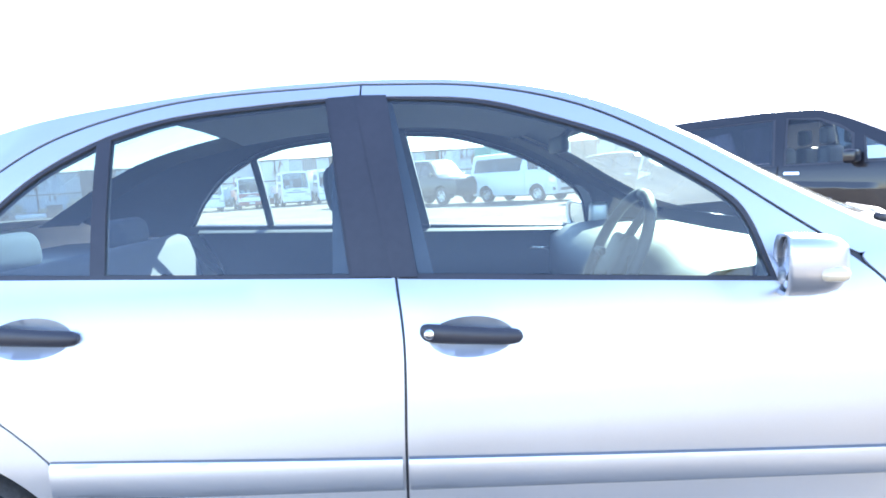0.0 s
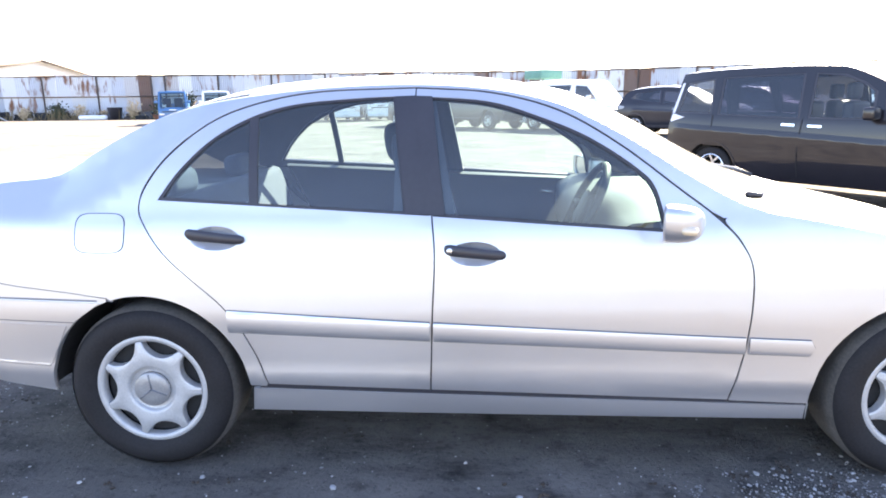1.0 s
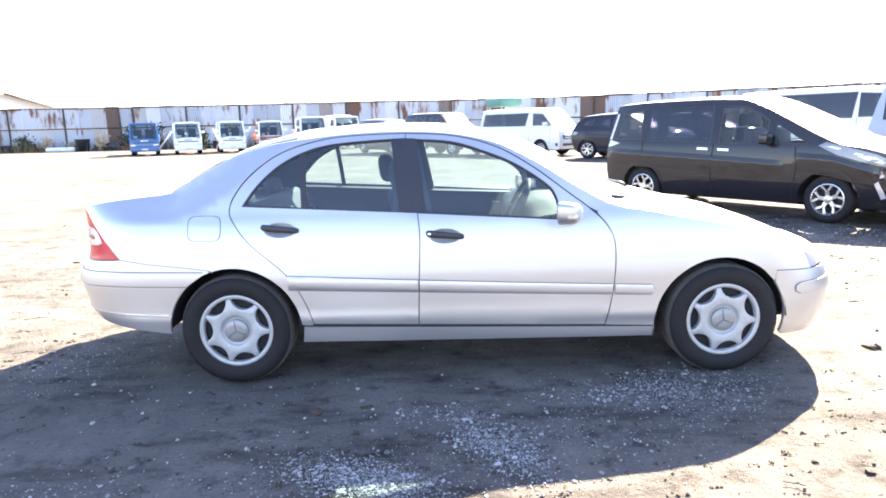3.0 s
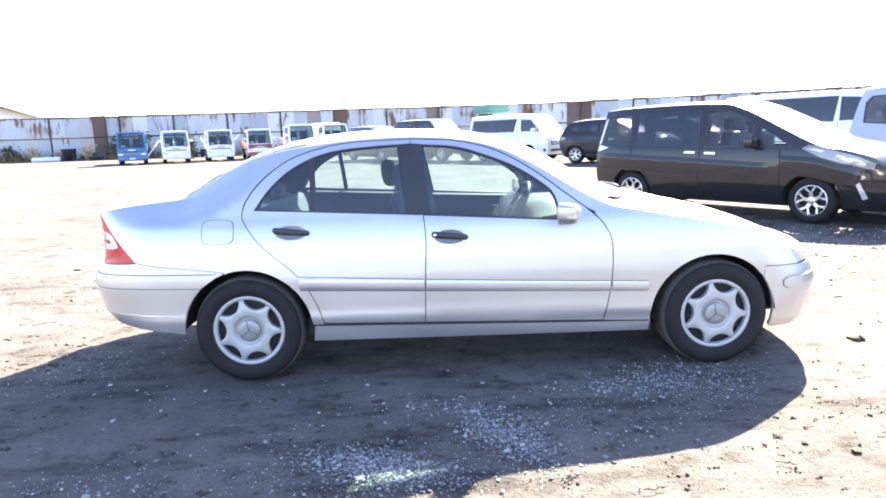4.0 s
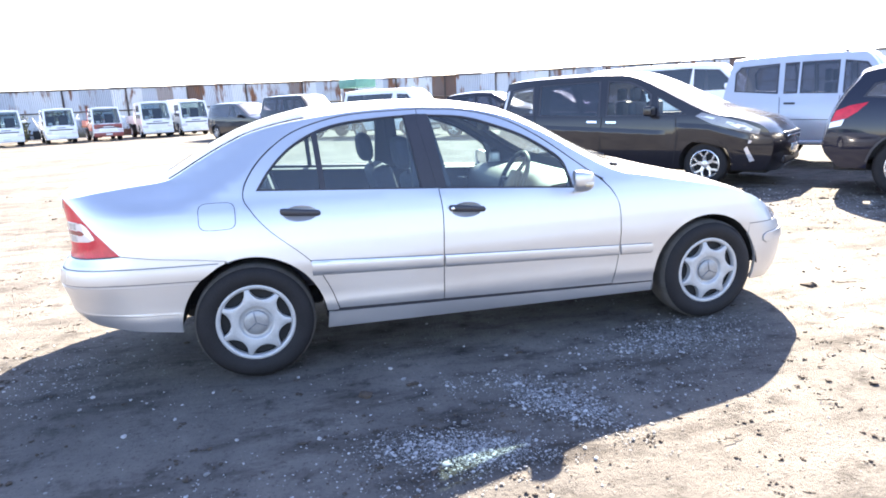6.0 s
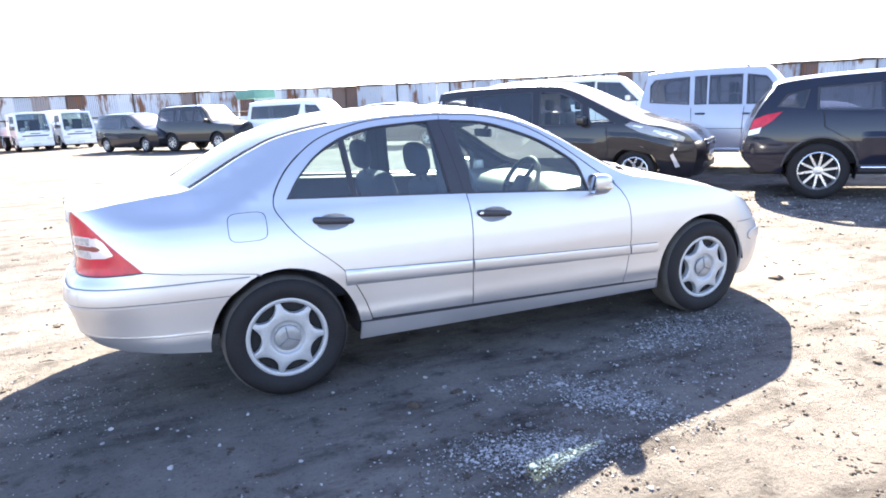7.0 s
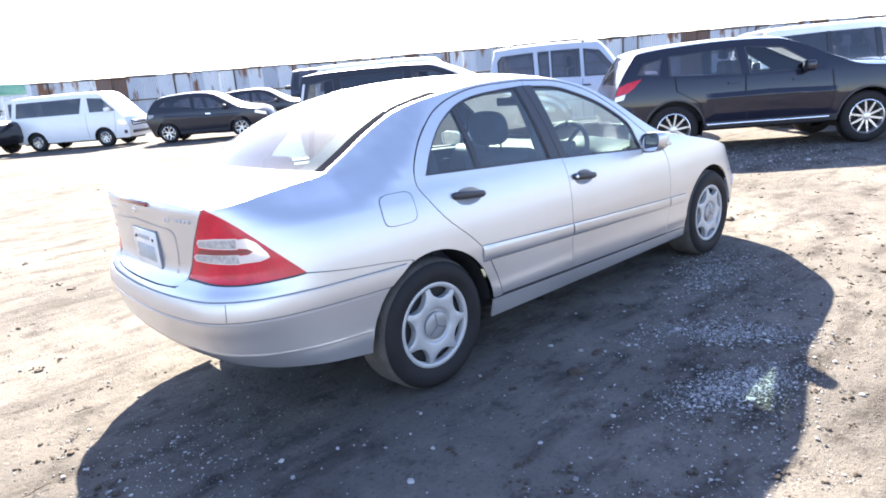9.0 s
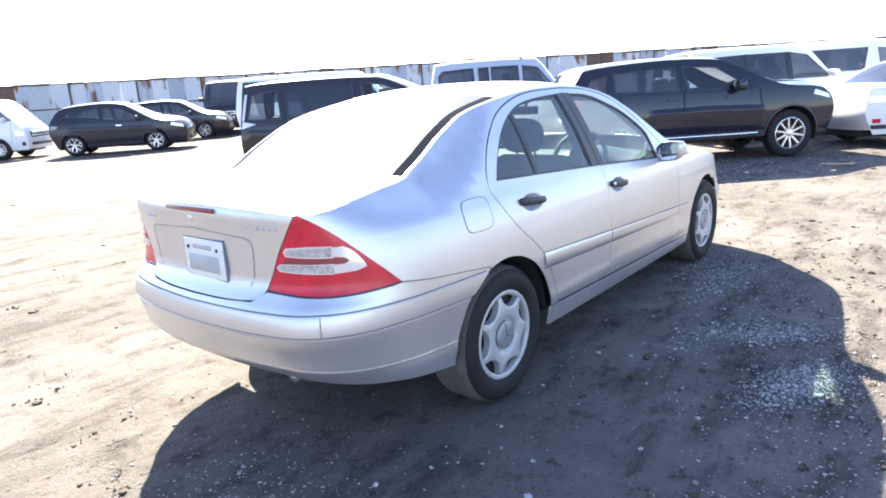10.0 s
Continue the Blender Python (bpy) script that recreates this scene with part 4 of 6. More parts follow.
    for y0, y1 in ((-0.50, -0.475), (-0.47, -0.445), (-0.44, -0.415), (-0.41, -0.385), (-0.355, -0.33), (-0.325, -0.30), (0.30, 0.33), (0.335, 0.36), (0.365, 0.39)):
        c = P(uyr(min(-abs((y0 + y1) / 2), -0.01)), 0.947)
        part("badge_bar", box_bm(c.x - 0.002, c.x + 0.004, y0 + 0.004, y1 - 0.004, 0.943, 0.955, 0.001, 1), SILVER_TRIM, face)
    part("high_brake_lamp", box_bm(-2.326, -2.304, -0.17, 0.17, 0.991, 1.009, 0.003), DARK_RED_LENS, face, "thin dark red brake lamp")
    # the strip over the top: bonnet, windscreen, roof, rear window, boot
    edge = [(ux(x), z, c, b) for x, z, c, b in [(2.05, 0.600, 0.034, 0.14), (1.95, 0.632, 0.032, 0.15), (1.86, 0.664, 0.024, 0.15), (1.76, 0.714, 0.014, 0.14), (1.62, 0.768, 0.010, 0.15), (1.42, 0.828, 0.016, 0.16), (1.1, 0.891, 0.021, 0.19), (0.92, 0.926, 0.032, 0.20)]]
    n_hood = len(edge)
    rail = [(x, z) for x, z in RAIL]
    for x, z in rail:
        crown = np.interp(x, [-1.735, -1.5, -1.3, -1.14, -0.96, -0.4, 0.12, 0.5, 0.8], [0.010, 0.018, 0.024, 0.037, 0.052, 0.048, 0.048, 0.045, 0.045])
        bow = np.interp(x, [-1.735, -0.96, -0.5, 0.0, 0.12, 0.8], [-0.09, -0.05, 0.0, 0.05, 0.09, 0.20])
        edge.append((ux(x), z, crown, bow))
    deck0 = len(edge)
    for x, z in DECK[1:]:
        edge.append((ux(x), z, np.interp(x, [-2.28, -1.95, -1.735], [0.024, 0.024, 0.010]), np.interp(x, [-2.28, -2.0, -1.735], [-0.095, -0.105, -0.09])))
    cols = [-1 + 2 * k / 24 for k in range(25)]
    cols[1], cols[2], cols[22], cols[23] = -0.975, -0.895, 0.895, 0.975
    rows = []
    for u, z, crown, bow in edge:
        e = P(u, z)
        rows.append([Vector((e.x + bow * (1 - s * s), -s * e.y, z + crown * (1 - abs(s) ** 2.4))) for s in cols])
    tail = [P(uyr(min(-abs(s) * 0.60, -0.001)), float(np.interp(abs(s), [0, 0.667, 1], [1.024, 1.017, 1.000]))) for s in cols]
    rows.append([Vector((t.x, math.copysign(t.y, s), t.z)) for t, s in zip(tail, cols)])
    i_ws0 = n_hood
    i_ws1 = n_hood + next(i for i, (x, z) in enumerate(rail) if x < 0.13)
    i_rg0 = n_hood + next(i for i, (x, z) in enumerate(rail) if x < -0.97)
    i_rg1 = deck0 - 1
    last = len(rows) - 1
    made = sheet_parts(rows, [("bonnet", SILVER, 0, i_ws0, 0, 24, ""), ("windscreen", WINDSCREEN, i_ws0, i_ws1, 2, 22, ""), ("pillar", SILVER, i_ws0, i_ws1, 0, 2, ""), ("pillar", SILVER, i_ws0, i_ws1, 22, 24, ""),
                              ("roof", SILVER, i_ws1, i_rg0, 0, 24, ""), ("rear_window", REAR_SCREEN, i_rg0, i_rg1, 2, 22, ""), ("window_border", FRIT, i_rg0, i_rg1, 1, 2, ""), ("window_border", FRIT, i_rg0, i_rg1, 22, 23, ""), ("rear_pillar", SILVER, i_rg0, i_rg1, 0, 1, ""), ("rear_pillar", SILVER, i_rg0, i_rg1, 23, 24, ""),
                              ("boot_top", SILVER, i_rg1, last, 0, 24, "")], car)
    # added blocker below the windscreen's top, trims the sun patch on the ground
    header = [[Vector((p.x - 0.012, p.y, p.z - 0.012)) for p in r[2:23]] for r in rows[i_ws1 - 3:i_ws1 + 1]]
    sheet_parts(header, [("header_sun_block", LINER, 0, 3, 0, 20, "")], car)
    liner = [[Vector((p.x, p.y * 0.96, p.z - 0.03)) for p in r[1:-1]] for r in rows[i_ws1:i_rg0 + 1]]
    sheet_parts(liner, [("roof_liner", LINER, 0, len(liner) - 1, 0, 22, "")], car)
    for j0, j1 in ((0, 4), (20, 24)):
        sheet_parts([[Vector((p.x + 0.02, p.y * 0.95, p.z - 0.03)) for p in r[j0:j1 + 1]] for r in rows[i_rg0:i_rg1 + 1]], [("pillar_lining", PLASTIC, 0, i_rg1 - i_rg0, 0, 4, "")], car)
    for j0, j1 in ((0, 2), (22, 24)):
        sheet_parts([[Vector((p.x - 0.03, p.y * 0.94, p.z - 0.03)) for p in r[j0:j1 + 1]] for r in rows[i_ws0 + 2:i_ws1 + 1]], [("pillar_lining", PLASTIC, 0, i_ws1 - i_ws0 - 2, 0, 2, "")], car)
    part("tail_pipe", tube([(-1.9, -0.36, 0.33), (-2.14, -0.36, 0.325), (-2.19, -0.36, 0.31)], 0.022, 12), ALLOY, car)
    # wipers
    for pts in ([(0.94, -0.30, 0.990), (0.91, -0.46, 0.986), (0.83, -0.62, 0.982), (0.76, -0.68, 0.992)], [(1.00, 0.40, 0.988), (1.01, 0.1, 0.998), (0.98, -0.15, 0.998)]):
        part("wiper", tube(pts, 0.010, 6), BLACK_TRIM, car)
    # under and inside
    part("underbody", box_bm(-0.98, 0.95, -0.70, 0.70, 0.22, 0.32, 0.03), DARK, car)
    part("rear_underbody", box_bm(-2.10, -1.75, -0.56, 0.56, 0.37, 0.46, 0.03), DARK, car)
    part("rear_axle", box_bm(-1.75, -0.98, -0.50, 0.50, 0.27, 0.36, 0.03), DARK, car)
    part("front_underbody", box_bm(0.95, 1.9, -0.50, 0.50, 0.22, 0.32, 0.03), DARK, car)
    part("engine_bay", box_bm(0.90, 1.84, -0.49, 0.49, 0.28, 0.60, 0.03), DARK, car)
    part("front_tray", box_bm(1.73, 1.95, -0.48, 0.48, 0.21, 0.28, 0.02), DARK, car)
    part("bulkhead", box_bm(0.62, 0.72, -0.76, 0.76, 0.25, 0.90, 0.02), DARK, car)
    part("boot_floor", box_bm(-2.1, -1.05, -0.50, 0.50, 0.33, 0.60, 0.03), DARK, car)
    part("boot_lining", box_bm(-2.22, -2.14, -0.50, 0.50, 0.40, 0.90, 0.02), DARK, car)
    part("parcel_shelf", box_bm(-1.80, -1.30, -0.66, 0.66, 0.93, 0.955, 0.01), PLASTIC, car)
    bm = bmesh.new()
    prof = [(0.78, 0.90), (0.52, 0.915), (0.36, 0.90), (0.28, 0.86), (0.27, 0.70), (0.40, 0.55), (0.66, 0.50)]
    rws = []
    for y in np.linspace(-0.74, 0.74, 25):
        hump = 0.045 * math.exp(-((y + 0.37) / 0.17) ** 4)
        rws.append([bm.verts.new((x - 0.03 * math.cos(y * 2), y, z + (hump if 1 <= i <= 3 else 0))) for i, (x, z) in enumerate(prof)])
    for a, b in zip(rws, rws[1:]):
        for i in range(len(prof) - 1):
            bm.faces.new((a[i], b[i], b[i + 1], a[i + 1]))
    bmesh.ops.recalc_face_normals(bm, faces=bm.faces[:])
    for f in bm.faces:
        f.smooth = True
    part("dashboard", bm, PLASTIC, car)
    # steering wheel on the right-hand side
    bm = bmesh.new()
    ring = [(0.185 * math.cos(a), 0.185 * math.sin(a), 0) for a in np.linspace(0, 2 * math.pi, 33)]
    me = tube(ring, 0.016, 10)
    sw = part("steering_wheel", me, PLASTIC, car)
    sw.matrix_local = pose(0.25, -0.36, 0.895, 0, -64, 0)
    bm = box_bm(-0.07, 0.07, -0.08, 0.08, -0.03, 0.012, 0.02, 3)
    part("steering_boss", bm, PLASTIC, sw)
    for a in (90, 210, 330):
        c, s_ = math.cos(radians(a)), math.sin(radians(a))
        part("steering_spoke", tube([(0.05 * c, 0.05 * s_, 0), (0.18 * c, 0.18 * s_, 0)], 0.014, 6), PLASTIC, sw)
    part("inner_mirror", box_bm(0.17, 0.195, -0.10, 0.13, 1.195, 1.25, 0.012, 3), PLASTIC, car)
    part("mirror_stalk", tube([(0.19, 0.01, 1.24), (0.245, 0.01, 1.29)], 0.01), PLASTIC, car)

    def cushion(name, x0, x1, y0, y1, z0, z1, lean, parent, bevel=0.05, material=CLOTH):
        bm = box_bm(x0, x1, y0, y1, z0, z1, bevel, 4)
        if lean:
            c = Vector(((x0 + x1) / 2, 0, z0))
            bmesh.ops.rotate(bm, verts=bm.verts[:], cent=c, matrix=Matrix.Rotation(radians(-lean), 3, 'Y'))
        return part(name, bm, material, parent)

    for yc, dx in ((-0.37, 0.0), (0.37, -0.13)):
        seat = cushion("front_seat", -0.24 + dx, 0.30 + dx, yc - 0.25, yc + 0.25, 0.40, 0.57, -4, car)
        cushion("backrest", -0.33 + dx, -0.18 + dx, yc - 0.25, yc + 0.25, 0.50, 1.00, 14, seat)
        pad = bmesh.new()
        bmesh.ops.create_uvsphere(pad, u_segments=28, v_segments=16, radius=1.0)
        for v in pad.verts:
            q = [math.copysign(abs(c) ** 0.72, c) for c in v.co]
            v.co = Vector((-0.452 + dx + 0.055 * q[0] - 0.12 * (0.095 * q[2]), yc + 0.138 * q[1], 1.112 + 0.098 * q[2]))
        for f in pad.faces:
            f.smooth = True
        part("head_restraint", pad, CLOTH, seat)
        for dy in (-0.06, 0.06):
            part("restraint_bar", tube([(-0.40 + dx, yc + dy, 0.96), (-0.435 + dx, yc + dy, 1.08)], 0.007), CHROME, seat)
    bench = cushion("rear_seat", -1.20, -0.70, -0.62, 0.62, 0.40, 0.58, -4, car)
    cushion("backrest", -1.28, -1.13, -0.62, 0.62, 0.52, 0.985, 16, bench)
    for yc in (-0.36, 0.36):
        cushion("head_restraint", -1.44, -1.35, yc - 0.125, yc + 0.125, 0.95, 1.06, 8, bench, 0.04)
    return car


def sedan_wheel(car, x, side):
    """A tyre with a seven-lobed plastic cover."""
    me = lathe([(0.200, 0.006), (0.208, 0.012), (0.236, 0.026), (0.266, 0.026), (0.290, 0.015), (0.305, -0.006), (0.311, -0.035), (0.311, -0.16), (0.306, -0.18), (0.20, -0.19)], n=56)
    out = Matrix.Diagonal((1, -side, 1, 1))
    w = part("wheel", me, RUBBER, car, "worn black tyre")
    w.matrix_local = Matrix.Translation((x, -side * 0.816, 0.305)) @ out
    n, verts, faces = 196, [], []
    rings = [(0.066, -0.002), (0.079, -0.002), (0.082, 0.001), (0.086, 0.0105), (0.094, 0.0125), (0.125, 0.0135)]
    for k in range(n):
        a = 2 * math.pi * k / n + radians(5)
        bite = (a - radians(101) + math.pi / 7) % (2 * math.pi / 7) - math.pi / 7
        bite = 1 - abs(abs(bite) - math.pi / 7) / radians(21.5)
        bite = math.sqrt(max(0.0, 1 - (1 - bite) ** 2)) if bite > 0 else 0.0
        edge = 0.184 - 0.055 * bite
        top = 0.0130 - 0.005 * (edge - 0.128) / 0.056
        prof = rings[:-1] + [(min(0.120, edge - 0.007), 0.0134), (edge - 0.004, top), (edge - 0.001, top - 0.002), (edge - 0.001, top - 0.002), (edge - 0.001, -0.022)]
        verts += [(r * math.cos(a), h + 0.003, r * math.sin(a)) for r, h in prof]
    q = len(rings) + 4
    for k in range(n):
        j = (k + 1) % n
        for i in range(q - 1):
            if i != q - 3:
                faces.append((k * q + i, k * q + i + 1, j * q + i + 1, j * q + i))
    part("wheel_cover", mesh_of(verts, faces), COVER, w, "scuffed silver seven-lobed wheel cover")
    part("cover_rim", lathe([(0.181, -0.022), (0.182, 0.004), (0.187, 0.0095), (0.197, 0.012), (0.206, 0.009), (0.211, 0.001), (0.211, -0.01)], n=72), COVER, w)
    part("tread", lathe([(0.300, 0.0075), (0.307, -0.006), (0.3125, -0.022), (0.3135, -0.04), (0.3135, -0.155), (0.309, -0.178), (0.30, -0.184)], n=56), TREAD, w, "dusty tyre tread")
    part("inner_disc", lathe([(0.18, -0.03), (0.01, -0.03)], n=40), DARK, w)
    part("cap", lathe([(0.066, 0.004), (0.065, 0.013), (0.062, 0.0155), (0.03, 0.0175), (0.0005, 0.018)], n=40), CAP, w, "plain round centre cap")
    for a in (90, 210, 330):
        c, s_ = math.cos(radians(a + 8)), math.sin(radians(a + 8))
        part("cap_ridge", tube([(0.002 * c, 0.0185, 0.002 * s_), (0.058 * c, 0.0165, 0.058 * s_)], 0.0032, 5), STRIP_GAP, w)


sedan()


# ---- other vehicles ----
class Side:
    """The right-hand flank of a vehicle as a surface over (x, z)."""

    def __init__(self, width, x0, x1, belt, tumble, tuck=0.06, taper=0.10, shoulder=0.055):
        self.h, self.xm, self.half = width / 2, (x0 + x1) / 2, (x1 - x0) / 2
        self.belt, self.tumble, self.tuck, self.taper, self.shoulder = belt, tumble, tuck, taper, shoulder

    def __call__(self, x, z, inset=0.0):
        e = min(max((abs(x - self.xm) / self.half - 0.62) / 0.38, 0.0), 1.1)
        y = self.h * (1 - self.taper * e * e) - self.tumble * max(0.0, z - self.belt) ** 1.25 - self.tuck * (max(0.0, 0.62 - z) / 0.4) ** 2 - self.shoulder * (max(0.0, z - 0.70) / 0.45) ** 2 * min(1.0, 1.15 / max(z, 0.01)) ** 2 - inset
        return Vector((x, -y, z))


def vehicle(name, label, category, m, paint, width, chain, glass, windows, axles, tyre, rim, spokes, belt, tumble=0.22, group="", lamps=(), handles=(), mirror=None, strip_crown=0.05, bars=(), low=0.30, clad=None, roof_bars=False, seats=(), seams=(), front_glass=None, rear_glass=None, taper=0.10, creases=(), shoulder=0.055, hollow=(0.011, 0.20)):
    """A parked vehicle. chain: the outline from the tail's foot over the roof to the nose's foot, as (x, z, crown); glass: the spans of chain that are windscreen and rear window;
    windows: side windows as outlines with 'dark' or 'clear'."""
    front_glass = front_glass or SCREEN_BRIGHT
    root = thing(name, m, label, category, group)
    pts = curve2([(c[0], c[1]) for c in chain], 5)
    crowns = np.interp(np.arange(len(pts)) / 5, np.arange(len(chain)), [c[2] if len(c) > 2 else strip_crown for c in chain])
    x0, x1 = min(p[0] for p in pts), max(p[0] for p in pts)
    S = Side(width, x0, x1, belt, tumble, taper=taper, shoulder=shoulder)
    # flank, with wheel arches and window holes
    foot = []
    for xa in sorted(axles, reverse=True):
        r = tyre + 0.06
        if xa < x0:
            continue
        a0 = math.degrees(math.asin((low - tyre) / r))
        foot += arch(xa, tyre, r, a0, 180 - a0, 16)
    outer = pts + [(pts[-1][0] - 0.05, low)] + foot + [(pts[0][0] + 0.05, low)]
    holes = [dense(w[0], 0.2) for w in windows]
    for side in (1, -1):
        part("flank", mesh_of(*skin(outer, holes, S, 0.11, 0.015, side)), paint, root)
        for poly, kind in windows:
            g = part("side_window", mesh_of(*skin(poly, [], S, 0.15, 0.0, side, 0.006)), {"dark": TINT, "deep": DEEP_TINT}.get(kind, CLEAR), root, "" if kind == "clear" else "dark tinted side window")
            g.visible_shadow = False
            c = np.mean(poly, axis=0)
            inner = [tuple(c + (np.array(p) - c) * (1 - 0.035 / max(0.1, np.hypot(*(np.array(p) - c))))) for p in poly]
            part("window_seal", mesh_of(*skin(poly, [inner], S, 0.15, 0.0, side, 0.003)), BLACK_TRIM, root)
        for nm, poly, material in lamps:
            part(nm, mesh_of(*skin(poly, [], S, 0.06, 0.006, side, -0.004)), material, root)
        for x, z in handles:
            part("door_handle", mesh_of(*skin([(x, z), (x + 0.17, z - 0.004), (x + 0.17, z + 0.026), (x, z + 0.03)], [], S, 0.03, 0.02, side, -0.02)), BLACK_TRIM if paint is PALE_PAINT else CHROME if paint in (BLACK_PAINT, GREY_PAINT) else paint, root)
        for xs, z0, z1, material in bars:
            bar = lambda x, z, inset, z0=z0, z1=z1: S(x, z, inset - 0.02 * math.sqrt(max(0.0, 1 - ((2 * z - z0 - z1) / (z1 - z0 + 0.002)) ** 2)))
            part("side_bar", mesh_of(*skin([(xs[0], z0), (xs[1], z0), (xs[1], z1), (xs[0], z1)], [], bar, 0.012, 0.05, side, -0.025)), material, root)
        for line in creases:
            lx, lz = [p[0] for p in line], [p[1] for p in line]
            xs = np.linspace(lx[0], lx[-1], 14)
            band = [(x, np.interp(x, lx, lz) - hollow[1]) for x in xs] + [(x, np.interp(x, lx, lz) + 0.07) for x in xs[::-1]]

            def ledge(x, z, inset, lx=lx, lz=lz):
                d = z - np.interp(x, lx, lz)
                ends = min(1.0, max(0.0, (x - lx[0]) / 0.12), max(0.0, (lx[-1] - x) / 0.12))
                return S(x, z, inset - hollow[0] * ends * (max(0.0, 1 - d / 0.07) if d > 0 else max(0.0, 1 + d / hollow[1])))

            part("body_crease", mesh_of(*skin(band, [], ledge, 0.016, 0.0, side, -0.001)), paint, root)
        for line in seams:
            w = 0.005
            gap = [(x - w, z) for x, z in line] + [(x + w, z) for x, z in line[::-1]] if abs(line[0][0] - line[-1][0]) < abs(line[0][1] - line[-1][1]) else [(x, z - w) for x, z in line] + [(x, z + w) for x, z in line[::-1]]
            part("door_gap", mesh_of(*skin(gap, [], S, 0.12, 0.0, side, -0.6 * hollow[0] if creases else -0.0015)), DARK, root)
        for xa in [q for q in axles if q > x0]:
            lip = arch(xa, tyre, tyre + 0.085, 8, 172, 16) + arch(xa, tyre, tyre + 0.058, 172, 8, 16)
            part("arch_lip", mesh_of(*skin(lip, [], S, 0.08, 0.012, side, -0.010)), BLACK_TRIM if clad else paint, root)
        if clad:
            band = [(axles[0] + tyre + 0.07, low + 0.005), (axles[1] - tyre - 0.07, low + 0.005), (axles[1] - tyre - 0.07, clad), (axles[0] + tyre + 0.07, clad)]
            part("sill_cladding", mesh_of(*skin(band, [], S, 0.1, 0.02, side, -0.012)), BLACK_TRIM, root)
        if mirror:
            x, z = mirror
            y = side * S(x, z).y
            bm = box_bm(x - 0.05, x + 0.08, min(y, y + side * -0.21), max(y, y + side * -0.21), z - 0.02, z + 0.13, 0.035, 3)
            part("door_mirror", bm, paint, root)
        for xa in axles:
            wheel(root, xa, -side * (S.h - 0.045), tyre, tyre, rim, 0.21, spokes, -side, xa)
            bm = bmesh.new()
            prev = None
            for k in range(15):
                a = radians(-15 + 210 * k / 14)
                cur = [bm.verts.new((xa + (tyre + 0.062) * math.cos(a), side * yy, max(tyre + (tyre + 0.062) * math.sin(a), 0.25))) for yy in (-S.h + 0.06, -S.h + 0.34)]
                if prev:
                    bm.faces.new((prev[0], prev[1], cur[1], cur[0]))
                prev = cur
            part("wheel_housing", bm, DARK, root)
    # strip round the outline
    cols = [-1 + 2 * k / 16 for k in range(17)]
    g = np.array(pts)
    d = np.gradient(g, axis=0)
    nrm = np.stack([-d[:, 1], d[:, 0]], axis=1)
    nrm /= np.linalg.norm(nrm, axis=1, keepdims=True)
    if nrm[len(pts) // 2][1] < 0:
        nrm = -nrm
    rows = []
    for (x, z), (nx, nz), c in zip(pts, nrm, crowns):
        e = S(x, z)
        rows.append([Vector((x + nx * c * (1 - abs(s) ** 2.6), -s * e.y, z + nz * c * (1 - abs(s) ** 2.6))) for s in cols])
    cuts = sorted({0, len(rows) - 1, *[i * 5 for sp in glass for i in sp]})
    spans = []
    for a, b in zip(cuts, cuts[1:]):
        if any(i0 * 5 <= a and b <= i1 * 5 for i0, i1 in glass):
            first = a < len(rows) / 2
            spans += [("rear_window" if first else "windscreen", (rear_glass or TINT) if first else front_glass, a, b, 1, 15, ""), ("pillar", paint, a, b, 0, 1, ""), ("pillar", paint, a, b, 15, 16, "")]
        else:
            nm = "tailgate" if a == 0 else ("roof" if b != len(rows) - 1 else "bonnet")
            spans.append((nm, paint, a, b, 0, 16, ""))
    made = sheet_parts(rows, spans, root)
    for nm in ("windscreen", "rear_window"):
        if nm in made:
            made[nm].visible_shadow = False
    part("floor_pan", box_bm(x0 + 0.12, x1 - 0.12, -S.h + 0.36, S.h - 0.36, low - 0.06, low + 0.05, 0.02), DARK, root)
    part("cabin_lining", box_bm(max(x0 + 0.25, axles[0] - 0.55), min(axles[1] - 0.45, x1 - 0.8), -S.h + 0.13, S.h - 0.13, low + 0.1, belt - 0.12, 0.05), DARK, root)
    for xs in seats:
        for yc in (-0.37, 0.37):
            st = part("seat", box_bm(xs - 0.08, xs + 0.06, yc - 0.24, yc + 0.24, belt - 0.2, belt + 0.22, 0.05, 3), PLASTIC, root)
            part("head_restraint", box_bm(xs - 0.1, xs, yc - 0.13, yc + 0.13, belt + 0.24, belt + 0.44, 0.04, 3), PLASTIC, st)
    if roof_bars:
        zr = max(p[1] for p in pts)
        for y in (-0.58, 0.58):
            part("roof_rail", tube([(x0 + 0.45, y, zr - 0.03), (x0 + 0.55, y, zr + 0.05), (-0.1, y, zr + 0.06), (0.05, y, zr)], 0.014, 6), BLACK_TRIM, root)
    return root


def along(x, y, heading):
    return pose(x, y, 0, 0, 0, heading)


